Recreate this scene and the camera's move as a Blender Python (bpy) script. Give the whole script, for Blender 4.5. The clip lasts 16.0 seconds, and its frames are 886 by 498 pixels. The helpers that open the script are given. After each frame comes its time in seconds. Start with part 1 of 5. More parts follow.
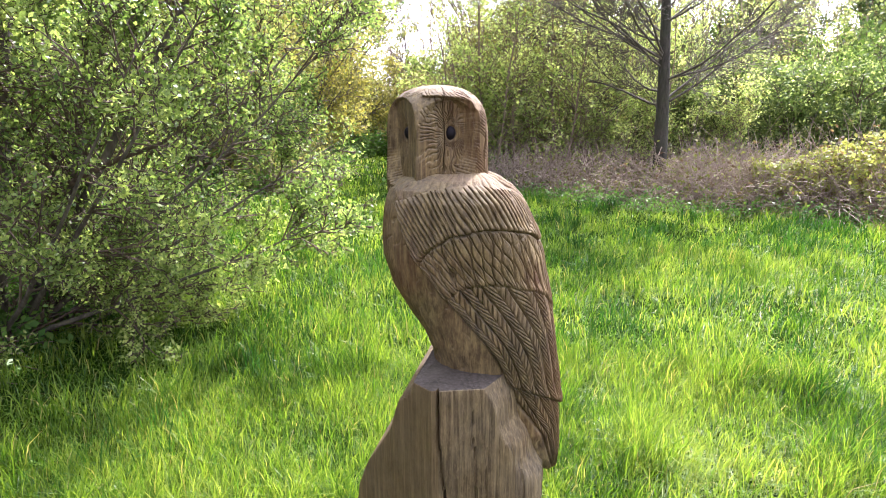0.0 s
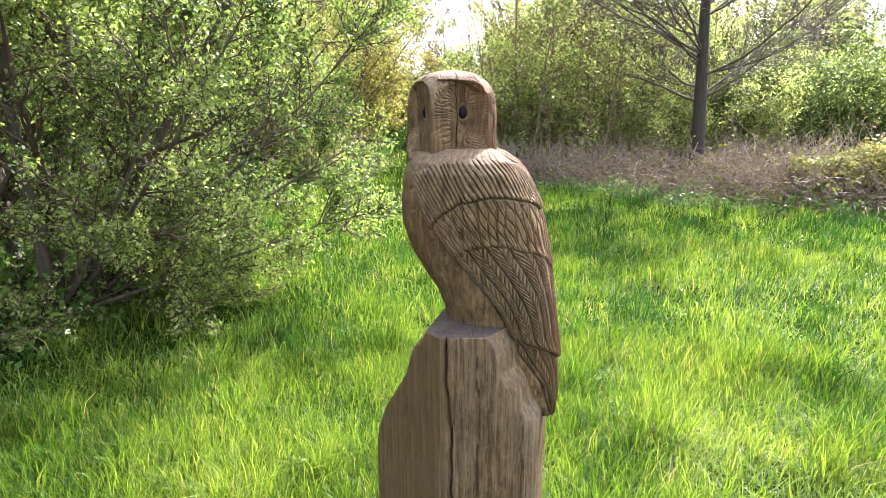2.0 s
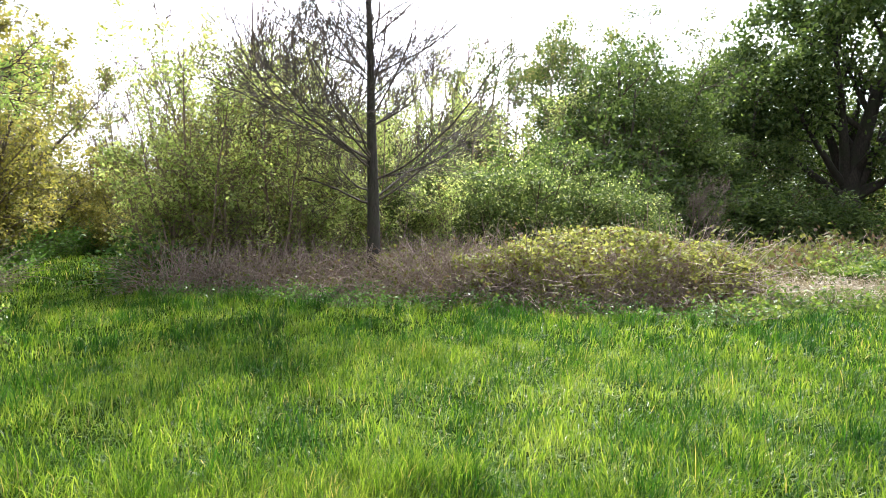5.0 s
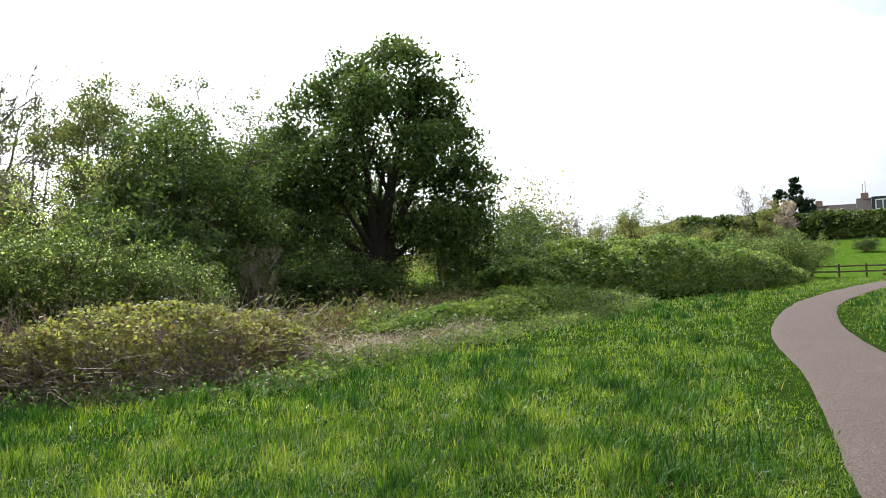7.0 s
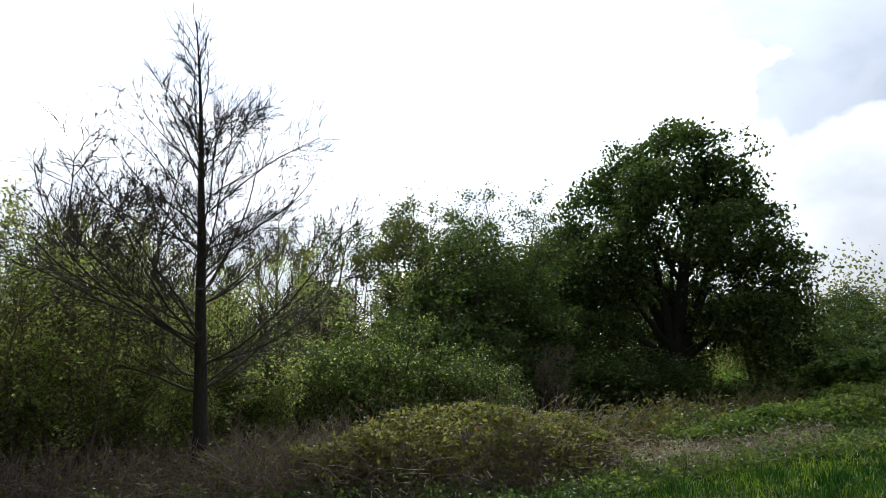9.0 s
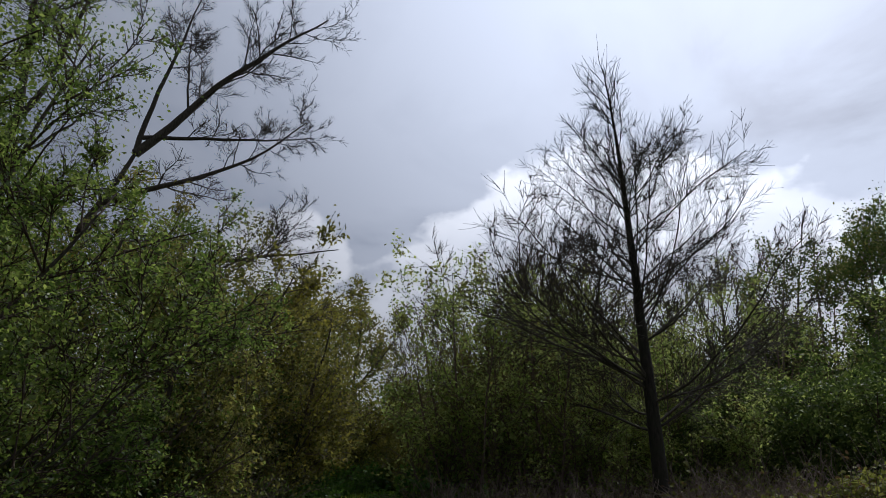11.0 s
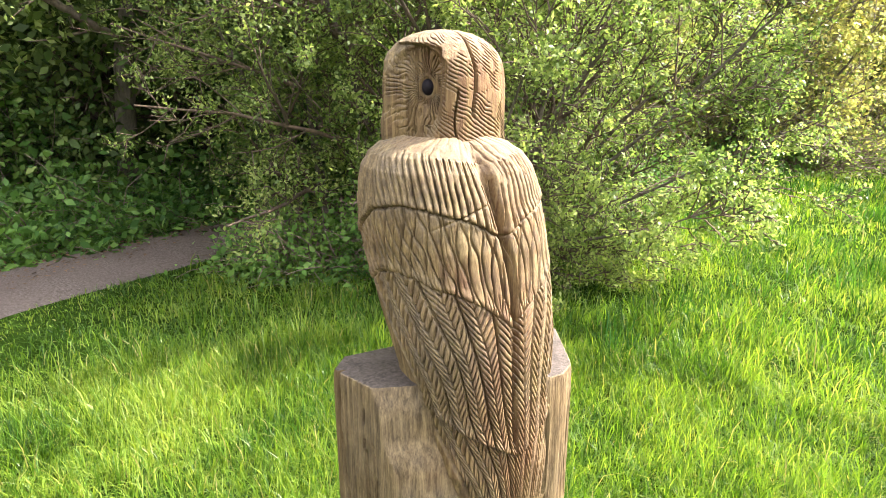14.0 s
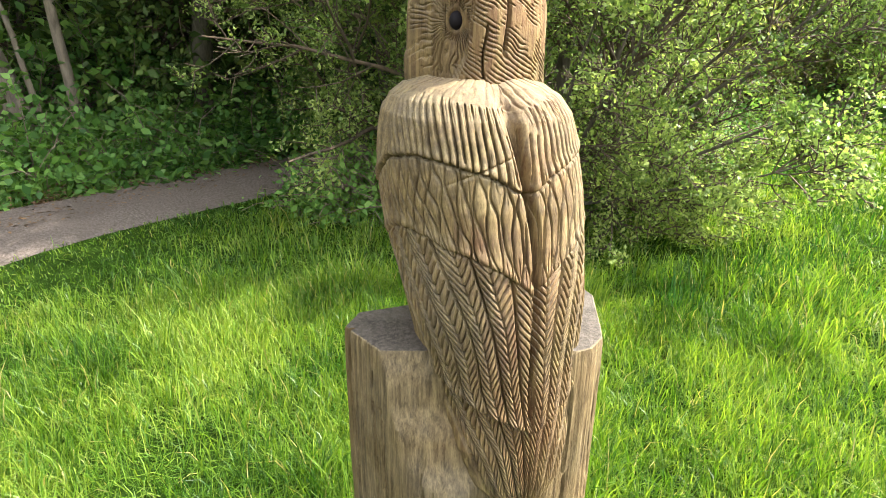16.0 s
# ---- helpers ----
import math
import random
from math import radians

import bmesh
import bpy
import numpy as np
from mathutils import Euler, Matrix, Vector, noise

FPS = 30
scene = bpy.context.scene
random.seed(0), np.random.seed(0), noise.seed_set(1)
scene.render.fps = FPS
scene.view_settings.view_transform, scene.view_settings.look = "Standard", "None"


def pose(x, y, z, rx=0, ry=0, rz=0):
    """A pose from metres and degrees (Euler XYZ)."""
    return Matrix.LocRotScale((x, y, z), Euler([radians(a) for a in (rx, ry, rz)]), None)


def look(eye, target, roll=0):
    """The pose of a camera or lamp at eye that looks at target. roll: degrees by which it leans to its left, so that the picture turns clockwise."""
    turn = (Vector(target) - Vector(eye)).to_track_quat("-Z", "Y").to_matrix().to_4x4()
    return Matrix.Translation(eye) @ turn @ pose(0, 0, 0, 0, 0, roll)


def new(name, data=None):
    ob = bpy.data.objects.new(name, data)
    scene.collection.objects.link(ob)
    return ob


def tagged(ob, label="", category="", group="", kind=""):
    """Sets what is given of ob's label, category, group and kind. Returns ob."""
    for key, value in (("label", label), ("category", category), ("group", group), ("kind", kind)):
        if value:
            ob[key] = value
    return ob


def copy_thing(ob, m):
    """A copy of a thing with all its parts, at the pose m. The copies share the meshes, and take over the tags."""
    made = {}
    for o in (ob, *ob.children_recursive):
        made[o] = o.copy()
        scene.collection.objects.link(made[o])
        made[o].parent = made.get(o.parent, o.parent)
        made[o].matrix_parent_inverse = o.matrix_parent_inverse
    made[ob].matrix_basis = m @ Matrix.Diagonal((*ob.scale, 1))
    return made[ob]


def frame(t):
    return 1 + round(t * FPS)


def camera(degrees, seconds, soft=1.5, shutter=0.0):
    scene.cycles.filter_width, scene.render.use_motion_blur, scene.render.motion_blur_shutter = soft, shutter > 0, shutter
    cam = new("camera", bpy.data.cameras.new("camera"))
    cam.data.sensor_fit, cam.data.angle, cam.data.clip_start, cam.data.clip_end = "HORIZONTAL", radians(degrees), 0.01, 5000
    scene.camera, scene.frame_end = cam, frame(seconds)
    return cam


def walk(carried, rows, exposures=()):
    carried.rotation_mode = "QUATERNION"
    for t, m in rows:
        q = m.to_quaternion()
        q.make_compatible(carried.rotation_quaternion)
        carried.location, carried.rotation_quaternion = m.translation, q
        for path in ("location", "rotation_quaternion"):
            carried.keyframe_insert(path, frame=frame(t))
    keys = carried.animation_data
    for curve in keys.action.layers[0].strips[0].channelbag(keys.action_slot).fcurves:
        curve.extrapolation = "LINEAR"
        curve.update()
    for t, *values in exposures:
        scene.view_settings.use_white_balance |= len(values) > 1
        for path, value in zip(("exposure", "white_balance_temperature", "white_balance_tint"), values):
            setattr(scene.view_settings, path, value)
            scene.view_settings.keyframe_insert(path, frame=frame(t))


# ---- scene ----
cam = camera(68.2, 16.0, soft=0.6)
EXPOSURES = [(0, 2.1, 6050, 22), (3, 2.15, 6100, 22), (5.5, 1.2, 6150, 14), (6.2, 1.0, 6200, 12), (7, 0.52, 6250, 9), (8, 0.15, 6200, 8), (10.5, -1.9, 5850, 14), (11.5, -1.3, 6000, 14), (12, -0.3, 6200, 13), (12.5, 1.2, 6350, 12), (13, 2.38, 6200, 21), (13.5, 2.5, 6500, 19), (14.5, 2.48, 6800, 9), (15.3, 2.33, 6750, 6), (16, 2.25, 6700, 4)]
PATH = [
    (0, (0.0, -0.001, 1.47), (0.0, 1.953, 1.045), -0.6),
    (0.5, (0.047, -0.096, 1.453), (-0.035, 1.837, 0.944), -0.5),
    (1, (0.063, -0.162, 1.44), (-0.011, 1.763, 0.904), -0.6),
    (1.5, (0.06, -0.19, 1.435), (-0.021, 1.747, 0.943), -0.4),
    (2, (0.056, -0.177, 1.442), (-0.055, 1.772, 1.005), -0.3),
    (2.5, (0.072, -0.138, 1.459), (-0.028, 1.822, 1.072), -0.2),
    (3, (0.099, -0.089, 1.479), (-0.004, 1.879, 1.135), -1.2),
    (5.5, (0.644, 0.218, 1.457), (1.701, 1.915, 1.408), 0.2),
    (6, (0.73, 0.192, 1.448), (2.057, 1.688, 1.489), -0.5),
    (6.5, (0.754, 0.22, 1.44), (2.325, 1.458, 1.479), -0.4),
    (7, (0.789, 0.321, 1.458), (2.511, 1.335, 1.517), -1.7),
    (7.5, (0.799, 0.404, 1.444), (2.51, 1.438, 1.494), -1.0),
    (8, (0.879, 0.468, 1.453), (2.422, 1.731, 1.604), -0.5),
    (10.5, (0.985, 0.870, 1.482), (1.369, 2.752, 2.041), -3.8),
    (11, (1.085, 0.86, 1.457), (0.999, 2.781, 2.006), -1.5),
    (11.5, (1.115, 0.890, 1.445), (0.564, 2.753, 1.923), -1.7),
    (12, (1.122, 0.866, 1.445), (0.184, 2.586, 1.846), -0.3),
    (12.5, (0.985, 0.738, 1.494), (-0.271, 2.279, 1.713), 0.4),
    (13, (0.932, 0.631, 1.468), (-0.483, 2.044, 1.472), -0.1),
    (13.5, (0.896, 0.589, 1.446), (-0.606, 1.886, 1.203), -0.3),
    (14, (0.87, 0.603, 1.435), (-0.607, 1.852, 0.928), -0.1),
    (14.5, (0.848, 0.63, 1.417), (-0.584, 1.847, 0.733), 0.9),
    (15, (0.837, 0.658, 1.404), (-0.585, 1.801, 0.584), 0.6),
    (15.5, (0.834, 0.699, 1.397), (-0.627, 1.778, 0.559), 0.6),
    (16, (0.84, 0.729, 1.431), (-0.726, 1.769, 0.75), 0.8),
]
walk(cam, [(t, look(eye, target, roll)) for t, eye, target, roll in PATH], EXPOSURES)

# ---------------------------------------------------------------- world, sun, exposure
SUN_AZ, SUN_EL = -29.0, 45.0                       # degrees: bearing (left positive, from +y) and height
sun_dir = Vector((-math.sin(radians(SUN_AZ)) * math.cos(radians(SUN_EL)), math.cos(radians(SUN_AZ)) * math.cos(radians(SUN_EL)), math.sin(radians(SUN_EL))))
sun = new("sun", bpy.data.lights.new("sun", "SUN"))
sun.data.energy, sun.data.angle, sun.data.color = 5.0, radians(0.6), (1.0, 0.95, 0.86)
sun.matrix_world = look(sun_dir * 60, (0, 0, 0))


def link(tree, a, b):
    tree.links.new(a, b)


def node(tree, kind, **values):
    n = tree.nodes.new(kind)
    for key, value in values.items():
        n.inputs[key.replace("_", " ")].default_value = value
    return n


def ramp(tree, source, stops):
    n = tree.nodes.new("ShaderNodeValToRGB")
    while len(n.color_ramp.elements) < len(stops):
        n.color_ramp.elements.new(0.5)
    for e, (p, c) in zip(n.color_ramp.elements, stops):
        e.position, e.color = p, (*c, 1.0) if len(c) == 3 else c
    link(tree, source, n.inputs["Fac"])
    return n.outputs["Color"]


def mix(tree, fac, a, b, kind="MIX"):
    n = tree.nodes.new("ShaderNodeMix")
    n.data_type, n.blend_type = "RGBA", kind
    for value, slot in ((fac, 0), (a, 6), (b, 7)):
        if isinstance(value, (int, float)):
            n.inputs[slot].default_value = value
        elif isinstance(value, tuple):
            n.inputs[slot].default_value = (*value, 1.0)
        else:
            link(tree, value, n.inputs[slot])
    return n.outputs[2]


def maths(tree, op, a, b=None):
    n = tree.nodes.new("ShaderNodeMath")
    n.operation = op
    for value, slot in ((a, 0), (b, 1)):
        if isinstance(value, (int, float)):
            n.inputs[slot].default_value = value
        elif value is not None:
            link(tree, value, n.inputs[slot])
    return n.outputs[0]


world = bpy.data.worlds.new("sky")
scene.world = world
world.use_nodes = True
wt = world.node_tree
wt.nodes.clear()
sky = wt.nodes.new("ShaderNodeTexSky")
sky.sky_type, sky.sun_disc, sky.sun_elevation, sky.sun_rotation = "NISHITA", False, radians(SUN_EL), radians(-SUN_AZ)
sky.air_density, sky.dust_density, sky.ozone_density = 1.0, 2.0, 1.5
place = wt.nodes.new("ShaderNodeTexCoord")
split = wt.nodes.new("ShaderNodeSeparateXYZ")
link(wt, place.outputs["Generated"], split.inputs[0])
# a flat cloud sheet seen in perspective: divide by the height
up = maths(wt, "ADD", maths(wt, "MAXIMUM", split.outputs["Z"], 0.0), 0.22)
sheet = wt.nodes.new("ShaderNodeCombineXYZ")
link(wt, maths(wt, "DIVIDE", split.outputs["X"], up), sheet.inputs[0])
link(wt, maths(wt, "DIVIDE", split.outputs["Y"], up), sheet.inputs[1])
thin = node(wt, "ShaderNodeTexNoise", Scale=1.3, Detail=7.0, Roughness=0.55, Distortion=0.5)
link(wt, sheet.outputs[0], thin.inputs["Vector"])
veil = ramp(wt, thin.outputs["Fac"], [(0.32, (0.55, 0.55, 0.55)), (0.44, (0.88, 0.88, 0.88)), (0.54, (1, 1, 1))])
# heaped clouds low over the horizon
heap_map = wt.nodes.new("ShaderNodeMapping")
heap_map.inputs["Scale"].default_value = (3.2, 3.2, 5.5)
heap_map.inputs["Location"].default_value = (0.9, 0.35, 0.0)
link(wt, place.outputs["Generated"], heap_map.inputs["Vector"])
heap = node(wt, "ShaderNodeTexNoise", Scale=1.0, Detail=8.0, Roughness=0.52)
link(wt, heap_map.outputs[0], heap.inputs["Vector"])
low = maths(wt, "MULTIPLY", maths(wt, "SUBTRACT", 0.38, split.outputs["Z"]), 1.1)


def toward(way, inner, outer):
    d = wt.nodes.new("ShaderNodeVectorMath")
    d.operation = "DOT_PRODUCT"
    link(wt, place.outputs["Generated"], d.inputs[0])
    d.inputs[1].default_value = Vector(way).normalized()
    return ramp(wt, d.outputs["Value"], [(outer, (0, 0, 0)), (inner, (1, 1, 1))])


pile = maths(wt, "ADD", maths(wt, "MULTIPLY", toward((0.02, 0.957, 0.24), 0.998, 0.982), 0.11), maths(wt, "MULTIPLY", toward((-0.27, 0.91, 0.32), 0.99, 0.93), -0.12))
pile = maths(wt, "ADD", pile, maths(wt, "MULTIPLY", toward((0.95, 0.29, 0.14), 0.997, 0.975), 0.12))
pile = maths(wt, "ADD", pile, maths(wt, "MULTIPLY", toward((0.5, 0.83, 0.25), 0.998, 0.965), 0.09))
low = maths(wt, "ADD", low, pile)
heap_mask = ramp(wt, maths(wt, "ADD", heap.outputs["Fac"], low), [(0.565, (0, 0, 0)), (0.61, (1, 1, 1))])
heap_grey = ramp(wt, heap.outputs["Fac"], [(0.40, (4.9, 5.1, 5.4)), (0.56, (6.6, 6.7, 6.8))])
sky_blue = mix(wt, 1.0, sky.outputs["Color"], (1.0, 1.0, 1.0), "MULTIPLY")
# the veil shines round the sun
dot = wt.nodes.new("ShaderNodeVectorMath")
dot.operation = "DOT_PRODUCT"
link(wt, place.outputs["Generated"], dot.inputs[0])
dot.inputs[1].default_value = sun_dir
shine = maths(wt, "POWER", maths(wt, "MAXIMUM", dot.outputs["Value"], 0.0), 4.0)
gain = maths(wt, "ADD", maths(wt, "MULTIPLY", shine, 5.6), 1.05)
white = mix(wt, 1.0, (4.9, 5.2, 5.7), gain, "MULTIPLY")
c1 = mix(wt, veil, sky_blue, white)
c2 = mix(wt, heap_mask, c1, mix(wt, 1.0, heap_grey, maths(wt, "ADD", maths(wt, "MULTIPLY", shine, 7.5), 1.1), "MULTIPLY"))
back = wt.nodes.new("ShaderNodeBackground")
back.inputs["Strength"].default_value = 0.104
link(wt, c2, back.inputs["Color"])
wout = wt.nodes.new("ShaderNodeOutputWorld")
link(wt, back.outputs[0], wout.inputs["Surface"])


# ---------------------------------------------------------------- materials
def material(name):
    m = bpy.data.materials.new(name)
    m.use_nodes = True
    t = m.node_tree
    t.nodes.clear()
    bsdf, out = t.nodes.new("ShaderNodeBsdfPrincipled"), t.nodes.new("ShaderNodeOutputMaterial")
    link(t, bsdf.outputs[0], out.inputs["Surface"])
    return m, t, bsdf, out


def object_noise(t, scale, detail=4.0, rough=0.6, stretch=(1, 1, 1)):
    tc, mp = t.nodes.new("ShaderNodeTexCoord"), t.nodes.new("ShaderNodeMapping")
    mp.inputs["Scale"].default_value = stretch
    link(t, tc.outputs["Object"], mp.inputs["Vector"])
    n = node(t, "ShaderNodeTexNoise", Scale=scale, Detail=detail, Roughness=rough)
    link(t, mp.outputs[0], n.inputs["Vector"])
    return n.outputs["Fac"]


def relief(t, bsdf, height, strength, distance):
    b = node(t, "ShaderNodeBump", Strength=strength, Distance=distance)
    link(t, height, b.inputs["Height"])
    link(t, b.outputs[0], bsdf.inputs["Normal"])


def leaf_material(name, stops, through_light=0.45, rough=0.5, patch=1.2, dry=None, gloss=0.15, lit=(1.98, 2.02, 1.2)):
    """Leaves or blades: colour by leaf and by patch, with light coming through."""
    m, t, bsdf, out = material(name)
    geo = t.nodes.new("ShaderNodeNewGeometry")
    patches = ramp(t, object_noise(t, patch, 3.0), [(0.36, (0, 0, 0)), (0.64, (1, 1, 1))])
    tone = maths(t, "ADD", maths(t, "MULTIPLY", geo.outputs["Random Per Island"], 0.6), maths(t, "MULTIPLY", patches, 0.4))
    colour = ramp(t, tone, stops)
    if dry:
        colour = mix(t, ramp(t, geo.outputs["Random Per Island"], [(dry[0], (0, 0, 0)), (dry[0] + 0.01, (1, 1, 1))]), colour, dry[1])
    link(t, colour, bsdf.inputs["Base Color"])
    bsdf.inputs["Roughness"].default_value = rough
    bsdf.inputs["Specular IOR Level"].default_value = gloss
    glow = t.nodes.new("ShaderNodeBsdfTranslucent")
    link(t, mix(t, 1.0, colour, lit, "MULTIPLY"), glow.inputs["Color"])
    both = node(t, "ShaderNodeMixShader", Fac=through_light)
    link(t, bsdf.outputs[0], both.inputs[1])
    link(t, glow.outputs[0], both.inputs[2])
    link(t, both.outputs[0], out.inputs["Surface"])
    return m


def bark_material(name, dark, light, moss=None, scale=30.0):
    m, t, bsdf, out = material(name)
    n1 = object_noise(t, scale, 5.0, 0.65, (1, 1, 0.25))
    n2 = object_noise(t, 3.0, 3.0)
    colour = ramp(t, n1, [(0.3, dark), (0.7, light)])
    if moss:
        colour = mix(t, ramp(t, n2, [(0.45, (0, 0, 0)), (0.65, (0.7, 0.7, 0.7))]), colour, moss)
    link(t, colour, bsdf.inputs["Base Color"])
    bsdf.inputs["Roughness"].default_value = 0.9
    relief(t, bsdf, n1, 0.6, 0.02)
    return m


GRASS = leaf_material("grass_blade", [(0.18, (0.016, 0.048, 0.005)), (0.40, (0.052, 0.106, 0.010)), (0.62, (0.106, 0.168, 0.022)), (0.9, (0.188, 0.238, 0.046))], 0.42, 0.4, 1.3, (0.972, (0.26, 0.225, 0.10)), 0.28, (2.15, 2.1, 0.9))
ROUGH_GRASS = leaf_material("rough_grass_blade", [(0.15, (0.04, 0.082, 0.016)), (0.6, (0.105, 0.15, 0.034)), (0.9, (0.19, 0.215, 0.068))], 0.4, 0.5, 0.5)
STRAW = leaf_material("dead_straw", [(0.2, (0.12, 0.095, 0.07)), (0.6, (0.22, 0.18, 0.135)), (0.9, (0.32, 0.27, 0.205))], 0.08, 0.8)
PALE_STRAW = leaf_material("pale_dead_grass", [(0.2, (0.20, 0.16, 0.115)), (0.6, (0.36, 0.31, 0.235)), (0.9, (0.52, 0.46, 0.36))], 0.1, 0.8)
HAWTHORN = leaf_material("hawthorn_leaf", [(0.15, (0.055, 0.094, 0.024)), (0.5, (0.132, 0.180, 0.052)), (0.9, (0.285, 0.33, 0.12))], 0.50, 0.42, gloss=0.26)
LIGHT_LEAF = leaf_material("young_leaf", [(0.15, (0.040, 0.074, 0.019)), (0.5, (0.090, 0.132, 0.036)), (0.9, (0.165, 0.205, 0.066))], 0.28)
SAPLING_LEAF = leaf_material("sapling_leaf", [(0.15, (0.13, 0.19, 0.055)), (0.5, (0.27, 0.32, 0.125)), (0.9, (0.43, 0.46, 0.21))], 0.52)
YELLOW_LEAF = leaf_material("yellow_spring_leaf", [(0.15, (0.10, 0.11, 0.035)), (0.5, (0.205, 0.185, 0.052)), (0.9, (0.33, 0.28, 0.075))], 0.45)
OLIVE_LEAF = leaf_material("olive_bud_leaf", [(0.15, (0.09, 0.092, 0.035)), (0.5, (0.18, 0.172, 0.066)), (0.9, (0.30, 0.275, 0.105))], 0.42)
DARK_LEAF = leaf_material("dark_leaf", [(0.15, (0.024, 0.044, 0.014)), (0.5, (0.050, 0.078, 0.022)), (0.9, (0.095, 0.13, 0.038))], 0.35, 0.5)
BRAMBLE_LEAF = leaf_material("bramble_leaf", [(0.1, (0.06, 0.075, 0.022)), (0.45, (0.13, 0.14, 0.042)), (0.9, (0.21, 0.205, 0.07))], 0.3, 0.7, 0.5, (0.74, (0.10, 0.065, 0.045)))
BRAMBLE_TOP = leaf_material("yellowing_bramble_leaf", [(0.1, (0.10, 0.12, 0.03)), (0.45, (0.20, 0.21, 0.062)), (0.9, (0.33, 0.32, 0.105))], 0.36, 0.6, 0.7, (0.86, (0.11, 0.07, 0.045)))
BRAMBLE_MOUND = leaf_material("evergreen_bramble_leaf", [(0.15, (0.036, 0.074, 0.018)), (0.5, (0.105, 0.158, 0.038)), (0.9, (0.235, 0.275, 0.080))], 0.32, 0.45)
HEDGE_LEAF = leaf_material("hedge_leaf", [(0.15, (0.030, 0.052, 0.014)), (0.5, (0.075, 0.105, 0.028)), (0.9, (0.15, 0.18, 0.05))], 0.25, 0.5, 0.15)
TUFT = leaf_material("dark_tuft_blade", [(0.2, (0.010, 0.040, 0.005)), (0.6, (0.028, 0.085, 0.010)), (0.9, (0.06, 0.135, 0.018))], 0.3, 0.5)
NETTLE = leaf_material("undergrowth_leaf", [(0.15, (0.032, 0.080, 0.019)), (0.5, (0.075, 0.15, 0.034)), (0.9, (0.145, 0.24, 0.060))], 0.34, 0.4)
BLOSSOM = leaf_material("blossom", [(0.2, (0.24, 0.18, 0.17)), (0.9, (0.46, 0.39, 0.36))], 0.2, 0.6)
DEAD_LEAF = leaf_material("fallen_leaf", [(0.2, (0.05, 0.028, 0.016)), (0.9, (0.16, 0.09, 0.045))], 0.05, 0.8)
FIR = leaf_material("fir_needle", [(0.2, (0.012, 0.03, 0.014)), (0.9, (0.03, 0.06, 0.025))], 0.1, 0.6)
BARK = bark_material("bark", (0.035, 0.028, 0.02), (0.12, 0.10, 0.075))
MOSSY = bark_material("mossy_bark", (0.016, 0.013, 0.010), (0.065, 0.052, 0.040), (0.03, 0.036, 0.016))
TWIG = bark_material("twig_bark", (0.070, 0.050, 0.037), (0.21, 0.160, 0.118))
PALE_TWIG = bark_material("pale_twig_bark", (0.11, 0.075, 0.055), (0.28, 0.205, 0.15))
PALE_BARK = bark_material("pale_bark", (0.20, 0.16, 0.12), (0.42, 0.36, 0.28), None, 14.0)
TRUNK = bark_material("brown_trunk_bark", (0.07, 0.052, 0.04), (0.21, 0.165, 0.13), None, 18.0)
BRANCH = bark_material("branch_bark", (0.036, 0.023, 0.015), (0.115, 0.076, 0.050))
CANE = bark_material("bramble_cane", (0.105, 0.070, 0.054), (0.43, 0.335, 0.27))


def wood_material(name, dark, mid, light, grain, bloom=0.55, checks=0.8, red=0.0, bleach=0.0, streak=1.0):
    """Weathered carved wood: grain along the log, dark checks, and a sun-bleached silver skin on upper faces."""
    m, t, bsdf, out = material(name)
    g1 = object_noise(t, 26.0, 8.0, 0.75, (grain, grain, 1.0))
    g2 = object_noise(t, 7.0, 5.0, 0.6)
    g3 = object_noise(t, 210.0, 6.0, 0.75, (1.0, 1.0, 0.045))
    g4 = object_noise(t, 130.0, 6.0, 0.75, (1.0, 1.0, 0.025))
    colour = ramp(t, g1, [(0.32, dark), (0.52, mid), (0.72, light)])
    colour = mix(t, ramp(t, g2, [(0.42, (0, 0, 0)), (0.7, (bloom, bloom, bloom))]), colour, (0.17, 0.145, 0.12))
    colour = mix(t, ramp(t, object_noise(t, 5.0, 3.0, 0.5), [(0.46, (0, 0, 0)), (0.68, (red, red, red))]), colour, (0.115, 0.045, 0.022))
    a, b = 0.75 * streak, checks * streak
    colour = mix(t, ramp(t, g4, [(0.46, (0, 0, 0)), (0.66, (a, a, a))]), colour, tuple(c * 1.35 for c in light))
    colour = mix(t, ramp(t, g4, [(0.30, (b, b, b)), (0.44, (0, 0, 0))]), colour, tuple(c * 0.6 for c in dark))
    colour = mix(t, ramp(t, g3, [(0.32, (b, b, b)), (0.50, (0, 0, 0))]), colour, (0.030, 0.019, 0.011))
    if bleach:
        geo, split = t.nodes.new("ShaderNodeNewGeometry"), t.nodes.new("ShaderNodeSeparateXYZ")
        link(t, geo.outputs["Normal"], split.inputs[0])
        patchy = maths(t, "ADD", split.outputs["Z"], maths(t, "MULTIPLY", maths(t, "SUBTRACT", object_noise(t, 38.0, 5.0, 0.65), 0.5), 0.8))
        colour = mix(t, ramp(t, patchy, [(0.12, (0, 0, 0)), (0.75, (bleach, bleach, bleach))]), colour, (0.27, 0.235, 0.185))
    link(t, colour, bsdf.inputs["Base Color"])
    bsdf.inputs["Roughness"].default_value = 0.8
    bsdf.inputs["Specular IOR Level"].default_value = 0.15
    relief(t, bsdf, maths(t, "ADD", g3, maths(t, "MULTIPLY", g4, 0.8)), 0.9 * streak, 0.005)
    return m


